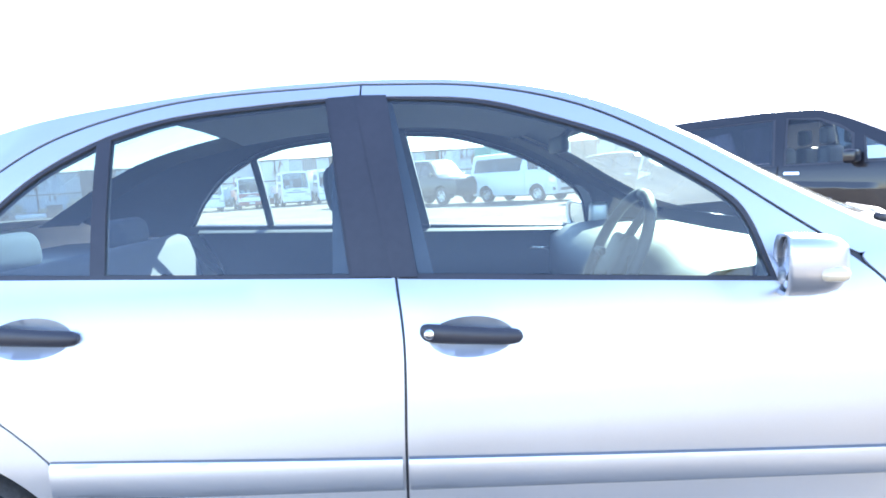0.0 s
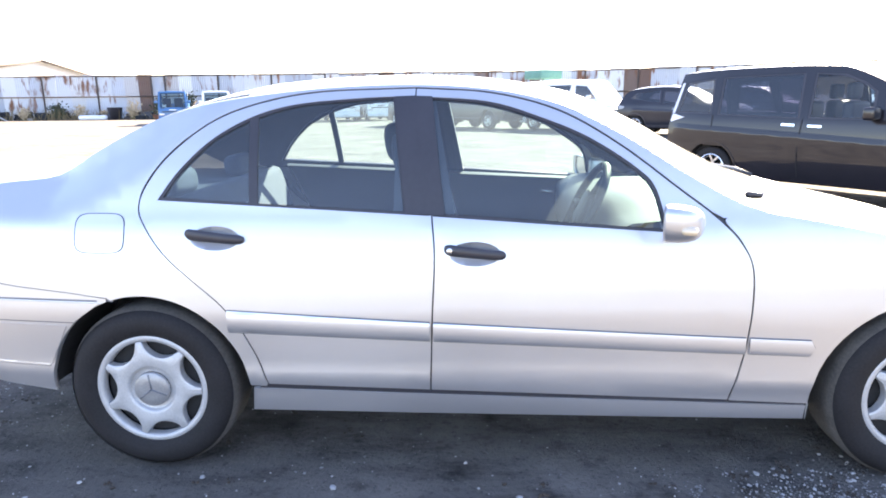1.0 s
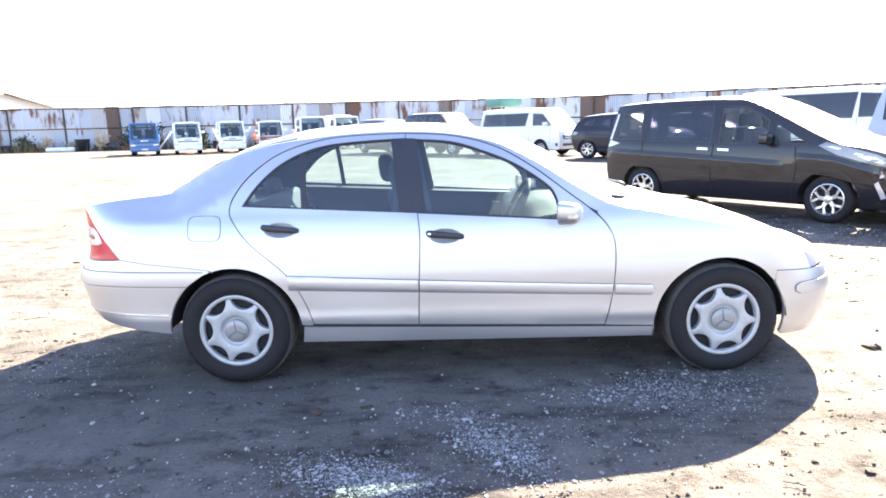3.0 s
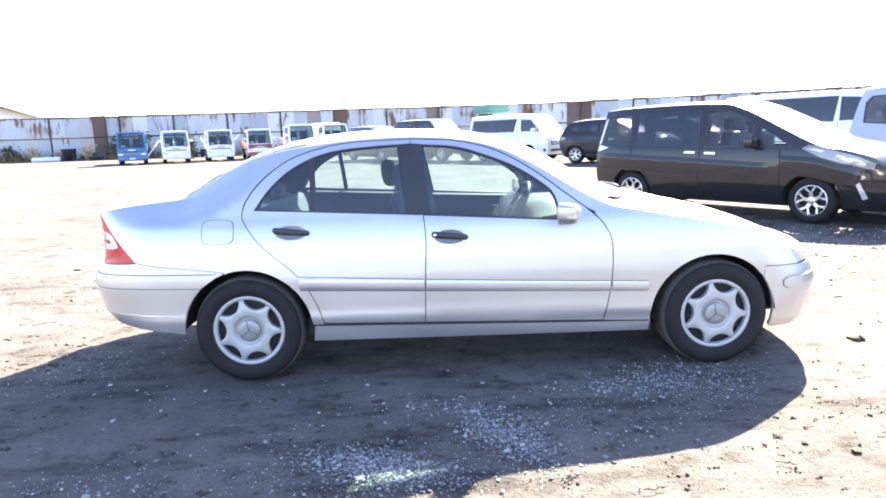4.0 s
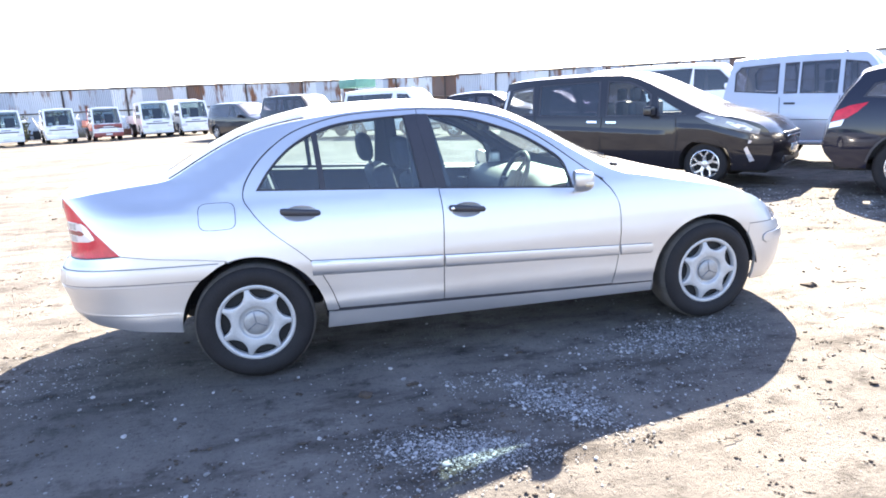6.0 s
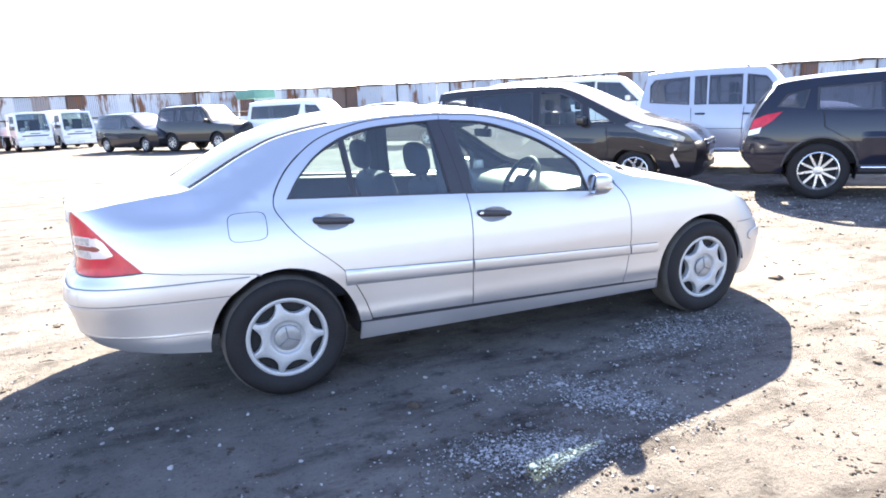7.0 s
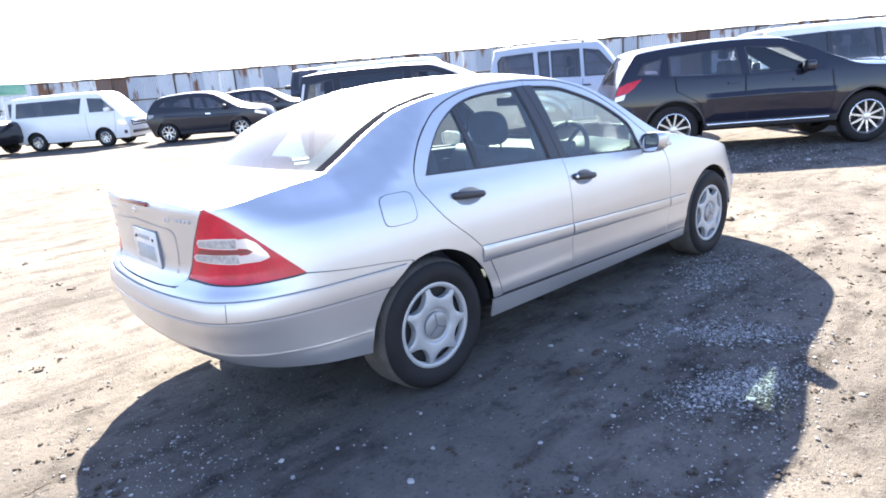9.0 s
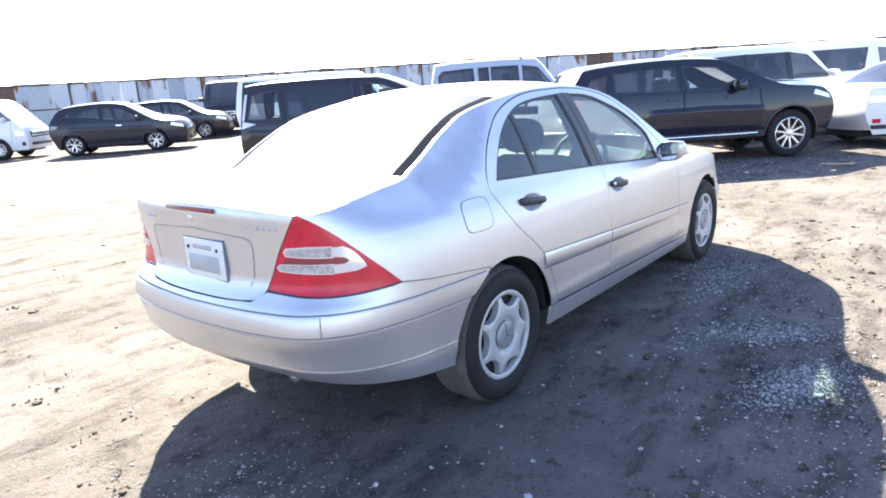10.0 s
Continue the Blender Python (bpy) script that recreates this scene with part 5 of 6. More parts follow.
MINIVAN = [(-2.16, 0.33, 0.02), (-2.20, 0.67, 0.02), (-2.19, 0.97, 0.02), (-2.13, 1.535, 0.02), (-1.99, 1.64, 0.04), (-1.0, 1.675), (-0.1, 1.665), (0.35, 1.585, 0.06), (1.38, 1.090, 0.09), (1.84, 0.985, 0.075), (2.18, 0.865, 0.08), (2.32, 0.66, 0.11), (2.30, 0.40, 0.12), (2.22, 0.25, 0.1)]
van = vehicle("minivan", "glossy black minivan with tinted windows and alloy wheels", "minivan", along(4.67, 5.83, -52.5), BLACK_PAINT, 1.77, MINIVAN, [(2, 4), (7, 8)],
              [([(-2.07, 1.08), (-1.99, 1.50), (-1.54, 1.555), (-1.47, 1.07)], "clear"), ([(-1.38, 1.06), (-1.42, 1.56), (-0.30, 1.585), (-0.24, 1.03)], "deep"), ([(-0.14, 1.03), (-0.18, 1.585), (0.18, 1.56), (0.42, 1.46), (0.57, 1.35), (0.60, 1.03)], "clear"), ([(0.70, 1.03), (0.66, 1.32), (1.14, 1.04)], "clear")],
              (-1.425, 1.425), 0.315, 0.21, 5, 1.02, 0.20, handles=[(-0.45, 0.94), (-0.12, 0.93)], mirror=(0.60, 1.05), low=0.24,
              lamps=[("tail_lamp", [(-2.17, 0.95), (-2.15, 1.07), (-1.92, 1.02)], CLEAR_LENS), ("pillar_strip", [(-2.165, 1.08), (-2.10, 1.50), (-2.06, 1.50), (-2.12, 1.08)], CLEAR_LENS), ("headlamp", [(1.27, 1.015), (1.36, 1.065), (1.62, 1.005), (1.95, 0.915), (2.16, 0.82), (2.14, 0.75), (1.88, 0.80), (1.50, 0.905)], SMOKED_LENS), ("headlamp_insert", [(1.70, 0.91), (1.72, 0.935), (1.95, 0.875), (2.06, 0.82), (2.03, 0.79), (1.88, 0.835)], CLEAR_LENS), ("indicator", [(1.33, 1.015), (1.37, 1.03), (1.56, 0.985), (1.52, 0.965)], CLEAR_LENS),
                     ("fog_lamp", [(2.04, 0.36), (1.92, 0.64), (1.97, 0.68), (2.06, 0.66), (2.04, 0.625), (1.98, 0.62), (2.10, 0.38)], CLEAR_LENS)],
              seats=(-0.35, 0.2), seams=([(-0.20, 1.03), (-0.22, 0.7), (-0.20, 0.30)], [(-1.44, 1.06), (-1.44, 0.75), (-1.2, 0.62)], [(0.98, 1.0), (1.02, 0.7), (0.96, 0.30)]), creases=([(-2.12, 0.87), (-1.3, 0.84), (-0.3, 0.80), (0.85, 0.745)], [(0.95, 0.86), (1.45, 0.83), (2.05, 0.66)]))
part("grille", box_bm(2.34, 2.428, -0.44, 0.44, 0.62, 0.76, 0.03), BLACK_TRIM, van)
part("grille_bar", box_bm(2.36, 2.438, -0.42, 0.42, 0.69, 0.712, 0.006), CHROME, van, "chrome grille bar")
part("lower_grille", box_bm(2.34, 2.424, -0.48, 0.48, 0.31, 0.43, 0.03), BLACK_TRIM, van)
part("number_plate", box_bm(2.40, 2.446, -0.17, 0.17, 0.48, 0.58, 0.004), PLATE, van)
SUV = [(-2.16, 0.40), (-2.30, 0.58), (-2.29, 0.78), (-2.20, 1.08), (-1.99, 1.42, 0.04), (-1.80, 1.545), (-0.8, 1.615), (0.0, 1.605), (0.38, 1.53, 0.06), (1.18, 1.17, 0.10), (1.80, 1.09, 0.09), (2.04, 0.98, 0.08), (2.13, 0.72, 0.07), (2.02, 0.36, 0.06)]
suv = vehicle("sport_utility_vehicle", "dark navy crossover wagon with bright sill bars and alloy wheels", "suv", along(7.71, 1.60, -46.7), NAVY_PAINT, 1.885, SUV, [(3, 5), (8, 9)],
              [([(-1.93, 1.22), (-1.82, 1.38), (-1.54, 1.44), (-1.60, 1.19)], "dark"), ([(-1.46, 1.17), (-1.46, 1.46), (-0.47, 1.515), (-0.41, 1.12)], "dark"), ([(-0.31, 1.12), (-0.36, 1.515), (0.20, 1.48), (0.72, 1.13)], "clear")],
              (-1.395, 1.395), 0.375, 0.25, 10, 1.11, 0.25, handles=[(-0.62, 1.00), (0.30, 0.98)], mirror=(0.47, 1.12), low=0.36, clad=0.46,
              lamps=[("tail_lamp", [(-2.245, 0.93), (-2.20, 1.06), (-2.06, 1.12), (-1.86, 1.16), (-1.98, 1.04), (-2.08, 0.97)], RED_LENS), ("reversing_lamp", [(-2.265, 0.85), (-2.25, 0.92), (-2.10, 0.96), (-2.13, 0.88)], CLEAR_LENS), ("headlamp", [(1.74, 0.97), (1.78, 1.04), (2.02, 0.955), (2.04, 0.89)], CLEAR_LENS)], bars=[((-0.93, 0.82), 0.405, 0.442, CHROME)], seats=(-0.22,), seams=([(-0.36, 1.12), (-0.37, 0.8), (-0.35, 0.47)], [(-1.38, 1.15), (-1.36, 0.95), (-1.02, 0.75), (-0.98, 0.55)], [(0.86, 1.1), (0.89, 0.8), (0.83, 0.47)]), creases=([(-0.95, 0.81), (0.0, 0.82), (0.95, 0.79)],), hollow=(0.024, 0.33))
WAGON = [(-2.22, 0.48), (-2.28, 0.80), (-2.24, 1.12), (-2.10, 1.74, 0.04), (-1.95, 1.84), (-0.8, 1.875), (0.15, 1.86), (0.45, 1.79, 0.06), (1.02, 1.20, 0.12), (1.9, 1.08, 0.10), (2.12, 0.95, 0.10), (2.18, 0.62, 0.10), (2.10, 0.42, 0.1)]
WAGON_WIN = [([(-2.0, 1.30), (-2.02, 1.62), (-1.92, 1.72), (-1.15, 1.75), (-1.12, 1.24)], "dark"), ([(-1.02, 1.24), (-1.05, 1.75), (-0.78, 1.755), (-0.76, 1.24)], "dark"), ([(-0.72, 1.24), (-0.74, 1.755), (-0.06, 1.755), (-0.04, 1.22)], "dark"), ([(0.04, 1.22), (0.02, 1.75), (0.40, 1.70), (0.88, 1.21)], "dark")]
vehicle("sport_utility_vehicle", "pale silver boxy off-road wagon with roof rails", "suv", along(8.46, 5.34, -52.2), PALE_PAINT, 1.82, [(x * 0.83, z * 1.01, *c) for x, z, *c in WAGON], [(2, 4), (7, 8)], [([(x * 0.83, z * 1.01) for x, z in w], k) for w, k in WAGON_WIN],
                (-1.11, 1.11), 0.375, 0.22, 6, 1.2, 0.20, handles=[(-0.82, 1.08), (-0.02, 1.06)], mirror=(0.64, 1.2), low=0.42, roof_bars=True, bars=[((-0.68, 0.68), 0.40, 0.47, PALE_PAINT)], lamps=[("tail_lamp", [(-1.88, 0.85), (-1.87, 1.1), (-1.77, 1.1), (-1.77, 0.85)], RED_LENS)], seats=(-0.2,), seams=([(0.0, 1.2), (-0.02, 0.8), (0.0, 0.5)], [(-0.90, 1.2), (-0.88, 0.9), (-0.72, 0.7), (-0.70, 0.5)], [(-0.72, 0.82), (0.0, 0.81), (0.7, 0.8)]))
LARGE_WIN = [([(-2.14, 1.20), (-2.11, 1.56), (-2.0, 1.66), (-1.02, 1.69), (-1.0, 1.18)], "deep"), ([(-0.95, 1.18), (-0.97, 1.69), (-0.06, 1.695), (-0.04, 1.17)], "deep"), ([(0.03, 1.17), (0.01, 1.69), (0.42, 1.63), (0.93, 1.17)], "dark")]
vehicle("sport_utility_vehicle", "white large off-road wagon with dark rear glass", "suv", along(11.74, 1.26, -46.7), WHITE_PAINT, 1.95, [(x * 0.94, z * 0.965, *c) for x, z, *c in WAGON], [(2, 4), (7, 8)], [([(x * 0.89, z) for x, z in w], k) for w, k in LARGE_WIN],
             (-1.28, 1.28), 0.39, 0.24, 6, 1.2, 0.20, handles=[(-1.0, 1.06), (-0.1, 1.04)], mirror=(0.8, 1.18), low=0.42, lamps=[("tail_lamp", [(-2.12, 0.88), (-2.11, 1.12), (-1.98, 1.12), (-1.98, 0.88)], RED_LENS), ("pillar_trim", [(-0.905, 1.165), (-0.92, 1.69), (-0.85, 1.695), (-0.83, 1.165)], DARK_GLOSS), ("pillar_trim", [(-0.055, 1.16), (-0.07, 1.695), (0.025, 1.695), (0.04, 1.16)], DARK_GLOSS)], seats=(-0.1,), seams=([(-0.01, 1.16), (-0.02, 0.8), (0.0, 0.48)], [(0.92, 1.15), (0.95, 0.8), (0.86, 0.5)]))
BUS = [(-2.06, 0.36), (-2.14, 0.85), (-2.12, 1.15), (-2.02, 1.80, 0.04), (-1.88, 1.89), (0.0, 1.92), (1.05, 1.90), (1.36, 1.80, 0.06), (1.95, 1.14, 0.09), (2.14, 0.95, 0.08), (2.22, 0.64, 0.07), (2.20, 0.30, 0.06)]
BUS_WIN = [([(-1.94, 1.22), (-1.88, 1.74), (0.60, 1.76), (0.48, 1.22)], "deep"), ([(0.86, 1.24), (0.80, 1.74), (1.34, 1.70), (1.82, 1.24)], "dark")]
TALL_WIN = [([(-1.97, 1.16), (-1.90, 1.80), (0.66, 1.82), (0.60, 1.16)], "deep"), ([(0.72, 1.18), (0.70, 1.80), (1.32, 1.75), (1.84, 1.20)], "deep")]


def hiace(x, y, heading, paint=WHITE_PAINT, label="white long delivery van with a dark window band", scale=1.0, front=None, stretch=1.11, windows=BUS_WIN):
    def long(line):
        return [(q[0] * stretch, *q[1:]) for q in line]

    root = vehicle("van", label, "van", along(x, y, heading) @ Matrix.Diagonal((scale, scale, scale, 1)), paint, 1.70, long(BUS), [(2, 4), (7, 8)], [(long(w), k) for w, k in windows], (-1.285 * stretch, 1.285 * stretch), 0.325, 0.20, 6, 1.15, 0.14, mirror=(1.55 * stretch, 1.24), low=0.28, shoulder=0.03, taper=0.05, front_glass=front,
                   handles=[(0.72 * stretch, 1.04)], lamps=[("headlamp", long([(1.90, 0.70), (1.86, 0.93), (2.09, 0.89), (2.18, 0.70)]), CLEAR_LENS), ("fog_lamp", long([(2.03, 0.42), (2.03, 0.54), (2.14, 0.54), (2.14, 0.42)]), BLACK_TRIM)], seams=(long([(0.70, 1.2), (0.70, 0.7), (0.72, 0.34)]), long([(1.78, 1.2), (1.76, 0.8), (1.72, 0.5)])))
    # nose: two grille openings with bright bars
    nose = 2.22 * stretch
    part("grille", box_bm(nose - 0.03, nose + 0.075, -0.60, 0.60, 0.68, 0.88, 0.02), BLACK_TRIM, root)
    part("lower_grille", box_bm(nose - 0.03, nose + 0.078, -0.62, 0.62, 0.42, 0.52, 0.02), BLACK_TRIM, root)
    for z in (0.73, 0.81):
        part("grille_bar", box_bm(nose, nose + 0.09, -0.60, 0.60, z, z + 0.026, 0.006), CHROME, root)
    part("number_plate", box_bm(nose + 0.04, nose + 0.086, -0.17, 0.17, 0.55, 0.65, 0.004), PLATE, root)
    return root


hiace(3.63, 24.19, -46.3, stretch=1.0)
hiace(11.9, 15.9, -50, label="white tall van with a dark side window", scale=1.12, windows=TALL_WIN)
hiace(14.9, 26.1, -123, BLACK_PAINT, "black tall van facing the lot", 1.22, TINT)
hiace(15.8, 0.9, -46.7, label="white van parked behind the off-road wagons")
CROSS = [(-1.96, 0.40, 0.03), (-2.08, 0.72, 0.04), (-2.04, 1.04, 0.04), (-1.80, 1.40, 0.05), (-1.46, 1.545), (-0.6, 1.61), (0.0, 1.585), (0.30, 1.50, 0.06), (1.05, 1.06, 0.13), (1.80, 0.92, 0.12), (2.08, 0.72, 0.12), (2.10, 0.45, 0.11), (2.04, 0.28, 0.1)]
CROSS_WIN = [([(-1.62, 1.24), (-1.40, 1.42), (-0.56, 1.495), (-0.50, 1.08)], "dark"), ([(-0.42, 1.06), (-0.44, 1.475), (0.10, 1.44), (0.76, 1.04)], "dark")]


def crossover(x, y, heading, paint, label):
    root = vehicle("crossover", label, "car", along(x, y, heading), paint, 1.77, CROSS, [(2, 4), (7, 8)], CROSS_WIN, (-1.40, 1.10), 0.335, 0.23, 5, 1.03, 0.26, mirror=(0.62, 1.04), low=0.26, handles=[(-0.05, 0.88)], clad=0.36,
                   lamps=[("tail_lamp", [(-2.03, 0.86), (-2.01, 1.0), (-1.80, 0.98), (-1.84, 0.9)], SMOKED_LENS), ("headlamp", [(1.62, 0.80), (1.66, 0.90), (2.0, 0.80), (2.02, 0.70)], CLEAR_LENS)], creases=([(-1.55, 0.86), (0.0, 0.80), (1.15, 0.78)],), seams=([(-0.46, 1.06), (-0.48, 0.8), (-0.44, 0.37)], [(-1.35, 1.1), (-1.2, 0.75), (-0.95, 0.6)], [(0.8, 1.02), (0.84, 0.7), (0.78, 0.37)]))
    part("grille", box_bm(2.08, 2.195, -0.46, 0.46, 0.60, 0.72, 0.03), BLACK_TRIM, root)
    part("grille_bar", box_bm(2.12, 2.205, -0.42, 0.42, 0.675, 0.70, 0.006), CHROME, root)
    part("lower_grille", box_bm(2.08, 2.205, -0.55, 0.55, 0.32, 0.44, 0.03), BLACK_TRIM, root)
    part("number_plate", box_bm(2.195, 2.215, -0.17, 0.17, 0.48, 0.57, 0.004), PLATE, root)
    return root


crossover(6.93, 20.1, -38.5, GREY_PAINT, "dark grey compact crossover with alloy wheels")
SALOON = [(-1.98, 0.30), (-2.10, 0.55), (-2.09, 0.86, 0.04), (-2.00, 0.985, 0.03), (-1.58, 1.02, 0.03), (-0.98, 1.335), (-0.5, 1.405), (0.05, 1.40), (0.32, 1.35, 0.06), (1.05, 0.98, 0.10), (1.80, 0.85, 0.10), (2.08, 0.68, 0.10), (2.10, 0.45, 0.1), (2.04, 0.26, 0.1)]
vehicle("car", "white saloon car with a red reflector on its rear bumper", "car", along(11.24, -1.89, -46.7), WHITE_PAINT, 1.72, SALOON, [(4, 5), (8, 9)], [([(-1.36, 1.03), (-0.92, 1.25), (-0.50, 1.31), (-0.47, 0.98)], "dark"), ([(-0.39, 0.98), (-0.42, 1.31), (0.10, 1.30), (0.74, 0.96)], "clear")], (-1.30, 1.30), 0.31, 0.20, 5, 0.97, 0.26, low=0.22, mirror=(0.60, 0.97), handles=[(-0.75, 0.82), (0.12, 0.80)], seats=(-0.15,),
        lamps=[("tail_lamp", [(-2.06, 0.72), (-2.05, 0.86), (-1.80, 0.83), (-1.84, 0.75)], CLEAR_LENS), ("reflector", [(-1.98, 0.41), (-2.00, 0.48), (-1.86, 0.48), (-1.86, 0.41)], RED_LENS), ("bumper_insert", [(-1.98, 0.31), (-2.01, 0.38), (-1.76, 0.38), (-1.74, 0.31)], BLACK_TRIM)], seams=([(-0.43, 0.97), (-0.44, 0.7), (-0.42, 0.30)], [(0.80, 0.95), (0.84, 0.7), (0.78, 0.30)], [(-1.78, 0.97), (-1.80, 0.70), (-1.70, 0.62)]))
crossover(11.15, 24.05, -40, BLACK_PAINT, "black hatchback parked beyond the crossover")
vehicle("sport_utility_vehicle", "black off-road wagon with a roof rack", "suv", along(0.10, 26.4, -48), BLACK_PAINT, 1.86, WAGON, [(2, 4), (7, 8)], WAGON_WIN, (-1.3, 1.3), 0.38, 0.23, 6, 1.2, 0.2, low=0.42, roof_bars=True, mirror=(0.76, 1.2), clad=0.5)
vehicle("minivan", "black people carrier with a reflective side", "minivan", along(-2.68, 29.2, -54), BLACK_PAINT, 1.77, MINIVAN, [(2, 4), (7, 8)], [([(-2.07, 1.08), (-1.99, 1.50), (-0.28, 1.58), (-0.24, 1.03)], "dark"), ([(-0.17, 1.03), (-0.20, 1.58), (0.22, 1.55), (0.57, 1.36), (0.95, 1.02)], "dark")], (-1.425, 1.425), 0.315, 0.21, 5, 1.02, 0.20, low=0.24, mirror=(0.86, 1.02))

CAB = [(-0.75, 0.50, 0.0), (-0.76, 1.2, 0.0), (-0.74, 1.82, 0.0), (-0.62, 1.91, 0.02), (0.36, 1.92, 0.03), (0.52, 1.85, 0.04), (0.80, 1.00, 0.06), (0.86, 0.80, 0.06), (0.88, 0.50, 0.05), (0.86, 0.36, 0.05)]


def truck(x, y, heading, paint, label, load=None, scale=1.0):
    """A forward-control flatbed truck."""
    m = along(x, y, heading) @ Matrix.Diagonal((scale, scale, scale, 1))
    root = vehicle("truck", label, "truck", m, WHITE_PAINT if paint is RED_PAINT else paint, 1.66, CAB, [(1, 2), (5, 6)], [([(-0.45, 1.08), (-0.45, 1.76), (0.40, 1.76), (0.64, 1.08)], "dark")], (-2.2, 0.12), 0.33, 0.19, 6, 1.1, 0.05, group="trucks along the fence", mirror=(0.72, 1.28), low=0.34, taper=0.03, front_glass=CAB_GLASS, rear_glass=CLEAR, shoulder=0.016)
    fx = 0.925
    part("bumper", box_bm(fx - 0.06, fx + 0.03, -0.80, 0.80, 0.24, 0.48, 0.03), paint, root)
    part("grille", box_bm(fx - 0.05, fx + 0.005, -0.60, 0.60, 0.74, 0.80, 0.01), BLACK_TRIM, root)
    part("number_plate", box_bm(fx, fx + 0.045, -0.17, 0.17, 0.32, 0.42, 0.005), PLATE, root)
    if paint is RED_PAINT:
        part("front_panel", box_bm(fx - 0.085, fx - 0.012, -0.76, 0.76, 0.70, 0.97, 0.02), paint, root)
        for y_ in (-0.845, 0.825):
            part("door_panel", box_bm(-0.70, 0.74, y_, y_ + 0.02, 0.60, 1.02, 0.008), paint, root)
    part("name_bar", box_bm(fx - 0.05, fx + 0.004, -0.22, 0.22, 0.86, 0.90, 0.004), CHROME if paint is BLUE_PAINT else BLACK_TRIM, root)
    for y_ in (-0.62, 0.62):
        part("headlamp", box_bm(fx - 0.09, fx - 0.01, y_ - 0.16, y_ + 0.16, 0.56, 0.68, 0.02), CLEAR_LENS, root)
    part("dash_paper", box_bm(0.63, 0.64, -0.58, -0.36, 1.04, 1.18, 0.0), PLATE, root)
    part("wiper_panel", box_bm(fx - 0.10, fx - 0.065, -0.66, 0.66, 0.955, 0.985, 0.004), BLACK_TRIM, root)
    part("steering_wheel", tube([(0.42 + 0.02 * math.sin(a), -0.36 + 0.19 * math.cos(a), 1.15 + 0.17 * math.sin(a)) for a in np.linspace(0, 6.283, 17)], 0.016, 5), DARK, root)
    for y_ in (-0.36, 0.30):
        part("seat", box_bm(-0.42, -0.28, y_ - 0.24, y_ + 0.24, 0.95, 1.55, 0.06, 3), PLASTIC, root)
    part("load_bed", box_bm(-3.35, -0.85, -0.82, 0.82, 0.78, 0.90, 0.02), paint if paint is not RED_PAINT else RUST, root)
    for y_ in (-0.82, 0.80):
        part("side_board", box_bm(-3.35, -0.85, y_, y_ + 0.03, 0.90, 1.22, 0.008), paint, root)
    part("tail_board", box_bm(-3.37, -3.34, -0.82, 0.82, 0.90, 1.22, 0.008), paint, root)
    part("head_rack", tube([(-0.86, -0.8, 0.9), (-0.86, -0.8, 1.85), (-0.86, 0.8, 1.85), (-0.86, 0.8, 0.9)], 0.03, 6), paint, root)
    part("chassis_rail", box_bm(-3.3, -0.4, -0.36, 0.36, 0.52, 0.70, 0.02), DARK, root)
    if load:
        part("load", box_bm(-3.2, -0.98, -0.72, 0.72, load[2], load[0], 0.05), load[1], root)
        for x_ in (-3.1, -1.08):
            for y_ in (-0.66, 0.66):
                part("canopy_post", tube([(x_, y_, 0.88), (x_, y_, load[2] + 0.03)], 0.02, 6), paint, root)
    return root


for x, y, p, label, load, sc in ((-17.3, 34.0, BLUE_PAINT, "small blue flatbed truck parked before the fence", None, 0.94), (-15.08, 34.7, WHITE_PAINT, "small white flatbed truck parked before the fence", None, 0.94), (-12.78, 35.6, WHITE_PAINT, "small white flatbed truck with a dented nose", None, 0.94),
                                 (-10.66, 36.4, RED_PAINT, "red flatbed truck with a white cab top and rusty bed", None, 0.93), (-8.3, 37.5, WHITE_PAINT, "larger white flatbed truck with side racks", None, 1.04), (-6.3, 38.3, WHITE_PAINT, "white truck with a pale load", (2.05, WHITE_PAINT, 0.9), 1.03),
                                 (5.2, 40.5, WHITE_PAINT, "white truck under a green canopy", (2.78, GREEN_TARP, 2.25), 1.1)):
    truck(x, y, -68, p, label, load, sc)


